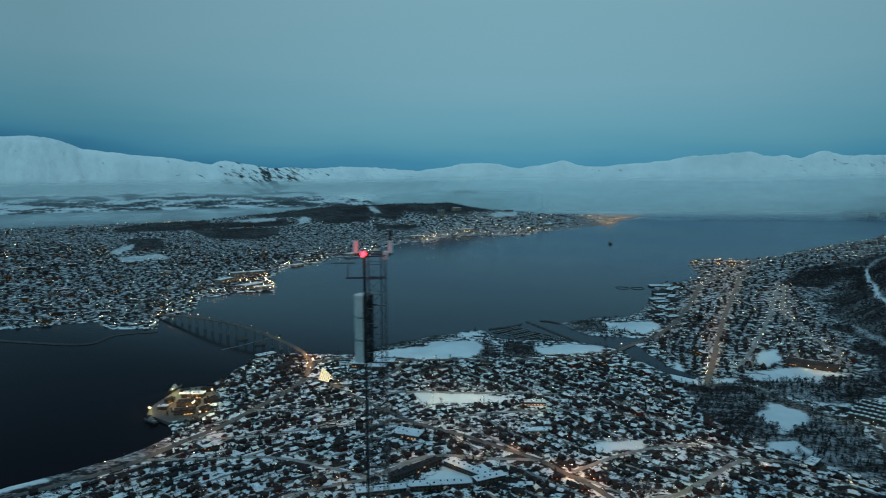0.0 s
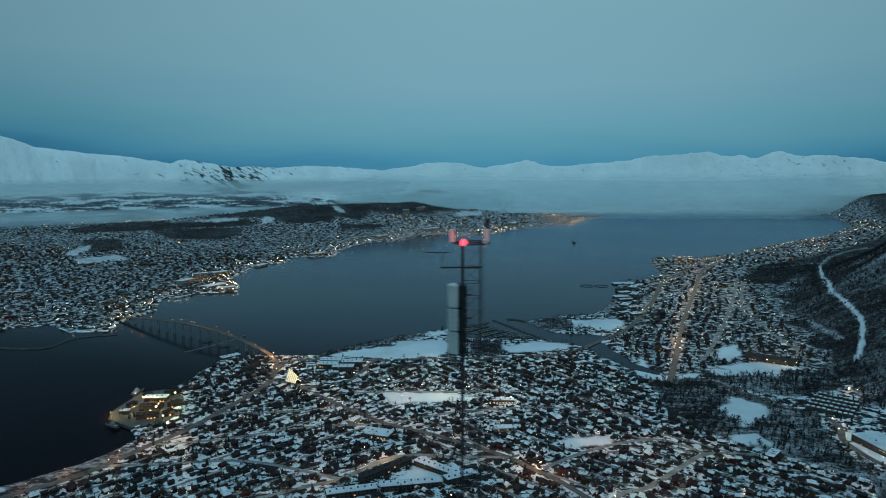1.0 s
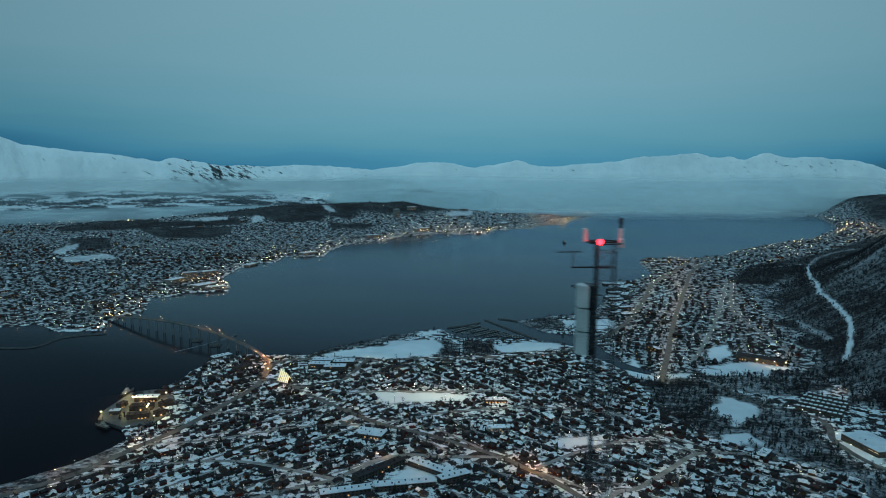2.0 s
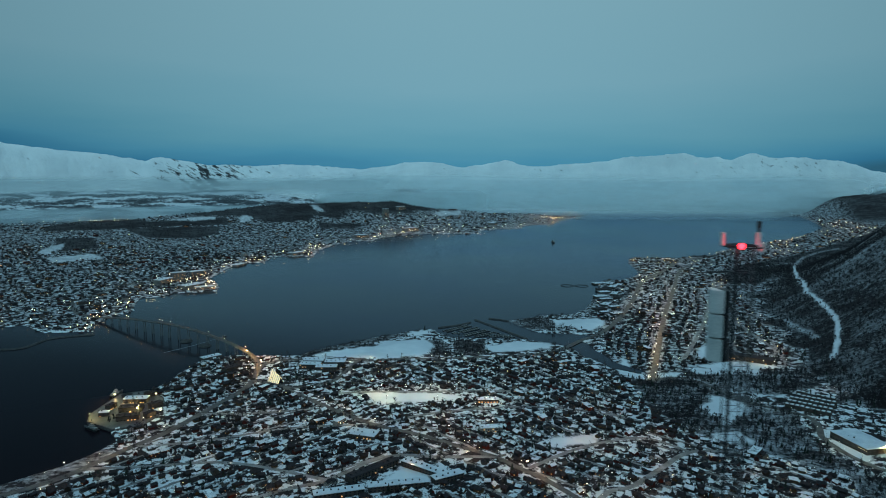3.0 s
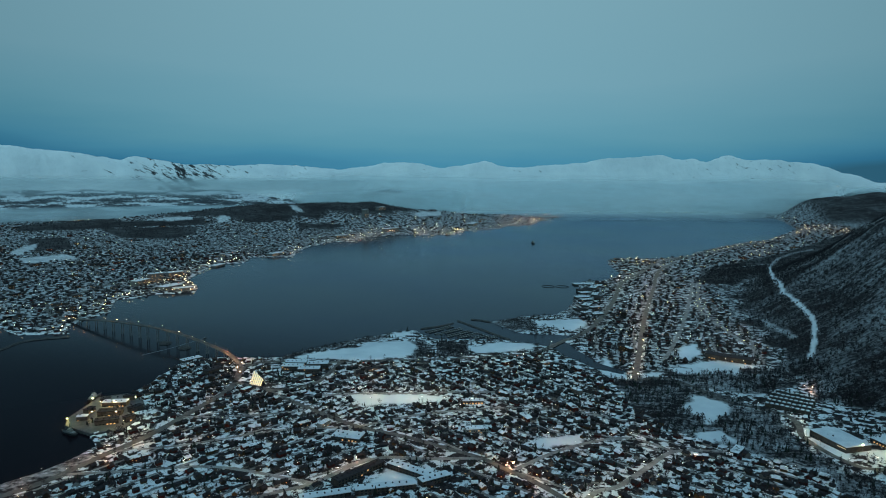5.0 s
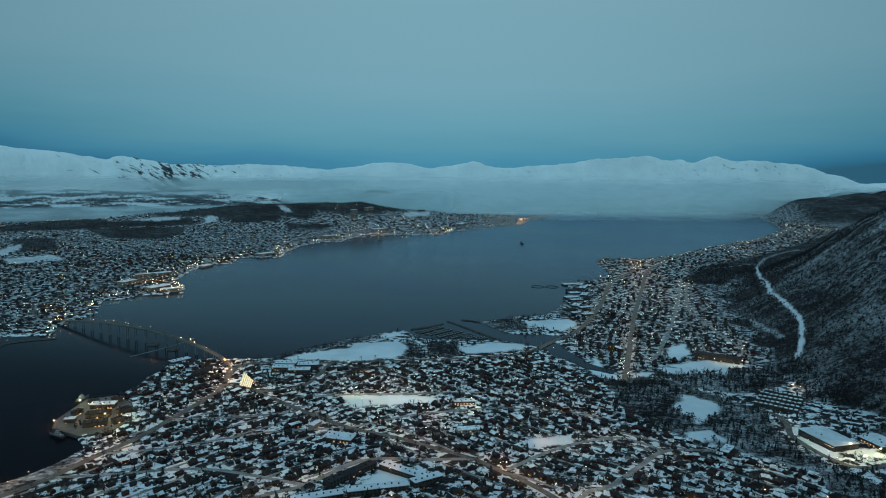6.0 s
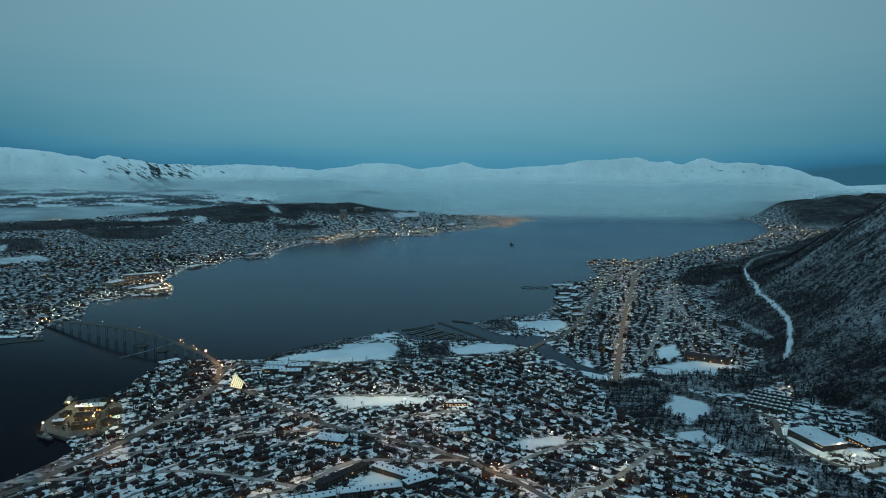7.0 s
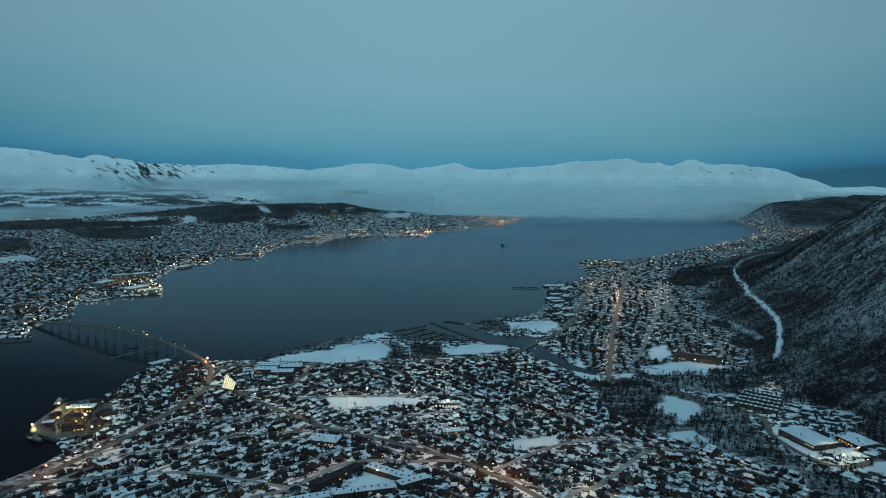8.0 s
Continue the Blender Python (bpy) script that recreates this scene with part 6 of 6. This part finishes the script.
def boat_model():
    t = empty("boat", pose(0, 0, -60), "small moored boat under snow", "boat", "boats in the marina")
    vs = [(-3.6, -1.2, 0.9), (2.2, -1.3, 0.9), (4.2, 0, 1.2), (2.2, 1.3, 0.9), (-3.6, 1.2, 0.9), (-3.3, -0.8, -0.4), (2.0, -0.8, -0.4), (3.2, 0, -0.3), (2.0, 0.8, -0.4), (-3.3, 0.8, -0.4)]
    fs = [(0, 1, 2, 3, 4), (0, 5, 6, 1), (1, 6, 7, 2), (2, 7, 8, 3), (3, 8, 9, 4), (4, 9, 5, 0)]
    solid("hull", vs, fs, DARK_STEEL, parent=t)
    bm = bmesh.new()
    box(bm, -1.8, 0.6, -0.9, 0.9, 0.9, 2.1, 0.15)
    part("cabin", bm, HULL, t)
    return t


boat = boat_model()
rng = random.Random(12)
PONTOONS = [(-92, 1336, -42, 1392), (-73, 1319, -20, 1374), (-53, 1305, -3, 1354), (-28, 1300, 16, 1337), (0, 1299, 33, 1322), (26, 1297, 48, 1309)]
for ax, ay, bx, by in PONTOONS:
    a, b = Vector((ax, ay, 0)), Vector((bx, by, 0))
    pontoon = tagged(new("pontoon"), "floating wooden marina pontoon with snow", "pontoon", "pontoons in the marina")
    pontoon.location = a
    d = (b - a)
    side = Vector((d.y, -d.x, 0)).normalized()
    vs = [s * side * 1.2 + e * d + Vector((0, 0, z)) for z in (0.0, 0.6) for e in (0, 1) for s in (-1, 1)]
    solid("walkway", vs, [(4, 5, 7, 6), (0, 1, 5, 4), (1, 3, 7, 5), (3, 2, 6, 7), (2, 0, 4, 6)], CONCRETE, parent=pontoon)
    berths = int(d.length / 6)
    for j in range(berths):
        for s in (-1, 1):
            if rng.random() < 0.85:
                q = a + d * (j + 0.5) / berths + side * s * 5.6
                copy_thing(boat, pose(q.x, q.y, 0.1, 0, 0, math.degrees(math.atan2(side.y, side.x)) + (0 if s > 0 else 180)))
for o in (*boat.children_recursive, boat):
    bpy.data.objects.remove(o)


def ship(x, y, turn, s, label):
    t = empty("ship", pose(x, y, 0, 0, 0, turn), label, "ship")
    vs = [(-26, -5, 5), (16, -5, 5), (28, 0, 7), (16, 5, 5), (-26, 5, 5), (-25, -4, -2), (14, -4, -2), (23, 0, -2), (14, 4, -2), (-25, 4, -2)]
    fs = [(0, 1, 2, 3, 4), (0, 5, 6, 1), (1, 6, 7, 2), (2, 7, 8, 3), (3, 8, 9, 4), (4, 9, 5, 0)]
    solid("hull", [(a * s, b * s, c * s) for a, b, c in vs], fs, DARK_STEEL, parent=t)
    for n, (x0, x1, y1, z0, z1) in enumerate([(-20, 4, 4.2, 5, 9), (-12, 2, 3.6, 9, 13), (-8, 0, 3, 13, 16)]):
        bm = bmesh.new()
        box(bm, x0 * s, x1 * s, -y1 * s, y1 * s, z0 * s, z1 * s, 0.3)
        part("deckhouse" if n else "superstructure", bm, HULL, t)
    bm = bmesh.new()
    rod(bm, (-4 * s, 0, 16 * s), (-4 * s, 0, 27 * s), 0.5 * s, 6, 0.2)
    part("ship_mast", bm, DARK_STEEL, t)
    bm = bmesh.new()
    bmesh.ops.create_icosphere(bm, subdivisions=1, radius=0.35 * s, matrix=Matrix.Translation((-4 * s, 0, 24 * s)))
    part("masthead_light", bm, LAMP_WHITE, t)


ship(307, 2957, 100, 0.8, "small dark coastal ship under way on the sound")
ship(-519, 798, 153, 0.55, "dark trawler moored at the quay")
ship(-556, 928, 84, 0.55, "dark trawler with a tall mast moored along the quay")
for x in (229, 269):
    vs, fs = [], []
    for k in range(32):
        for j in range(6):
            a, b = k * math.pi / 16, j * math.pi / 3
            vs.append(((18 + 0.9 * math.cos(b)) * math.cos(a), (18 + 0.9 * math.cos(b)) * math.sin(a), 0.3 + 0.9 * math.sin(b)))
            fs.append((k * 6 + j, ((k + 1) % 32) * 6 + j, ((k + 1) % 32) * 6 + (j + 1) % 6, k * 6 + (j + 1) % 6))
    pen = solid("fish_pen", vs, fs, DARK_STEEL, smooth=True)
    pen.location = (x, 1885, 0)
    tagged(pen, "round floating fish pen of dark tubing", "fish pen", "fish pens on the sound")


def quay():
    """A paved quay with a straight stone wall on its seaward sides."""
    edge = [(-488, 792), (-535, 816), (-546, 842), (-548, 922), (-514, 940), (-478, 912), (-448, 862), (-456, 806)]
    n = len(edge)
    vs = [(x, y, z) for z in (-4.0, 3.5, 3.8) for x, y in edge]
    vs += [((x + 498) * 0.97 - 498, (y - 866) * 0.97 + 866, 3.8) for x, y in edge]
    vs += [((x + 498) * 0.965 - 498, (y - 866) * 0.965 + 866, 3.55) for x, y in edge]
    fs = [(a * n + k, a * n + (k + 1) % n, (a + 1) * n + (k + 1) % n, (a + 1) * n + k) for a in range(4) for k in range(n)] + [tuple(4 * n + k for k in range(n))]
    tagged(solid("quay", vs, fs, [STONE, WET], [0] * 32 + [1]), "paved quay with a stone wall and wet asphalt", "quay", "", "structure")


quay()


# ---- small motor boat and its wake under the bridge ----
boat = boat_model()
copy_thing(boat, pose(-523, 1268, 0.1, 0, 0, 62)).name = "motor_boat"
tagged(bpy.data.objects["motor_boat"], "small white motor boat crossing under the bridge", "boat")
for o in (*boat.children_recursive, boat):
    bpy.data.objects.remove(o)
wake = eased([(-525, 1264), (-560, 1194), (-590, 1148)], 6)
vs, fs = [], []
for k, q in enumerate(wake):
    w = 0.9 + 1.2 * (k / len(wake)) * (1 - k / len(wake))
    vs += [(q.x - w * 0.7, q.y + w * 0.7, 0.05), (q.x, q.y, 0.28 - 0.2 * k / len(wake)), (q.x + w * 0.7, q.y - w * 0.7, 0.05)]
for k in range(len(wake) - 1):
    fs += [(3 * k, 3 * k + 1, 3 * k + 4, 3 * k + 3), (3 * k + 1, 3 * k + 2, 3 * k + 5, 3 * k + 4)]
tagged(solid("boat_wake", vs, fs, FOAM, smooth=True), "thin pale wake trailing a boat", "wake", "", "stuff")
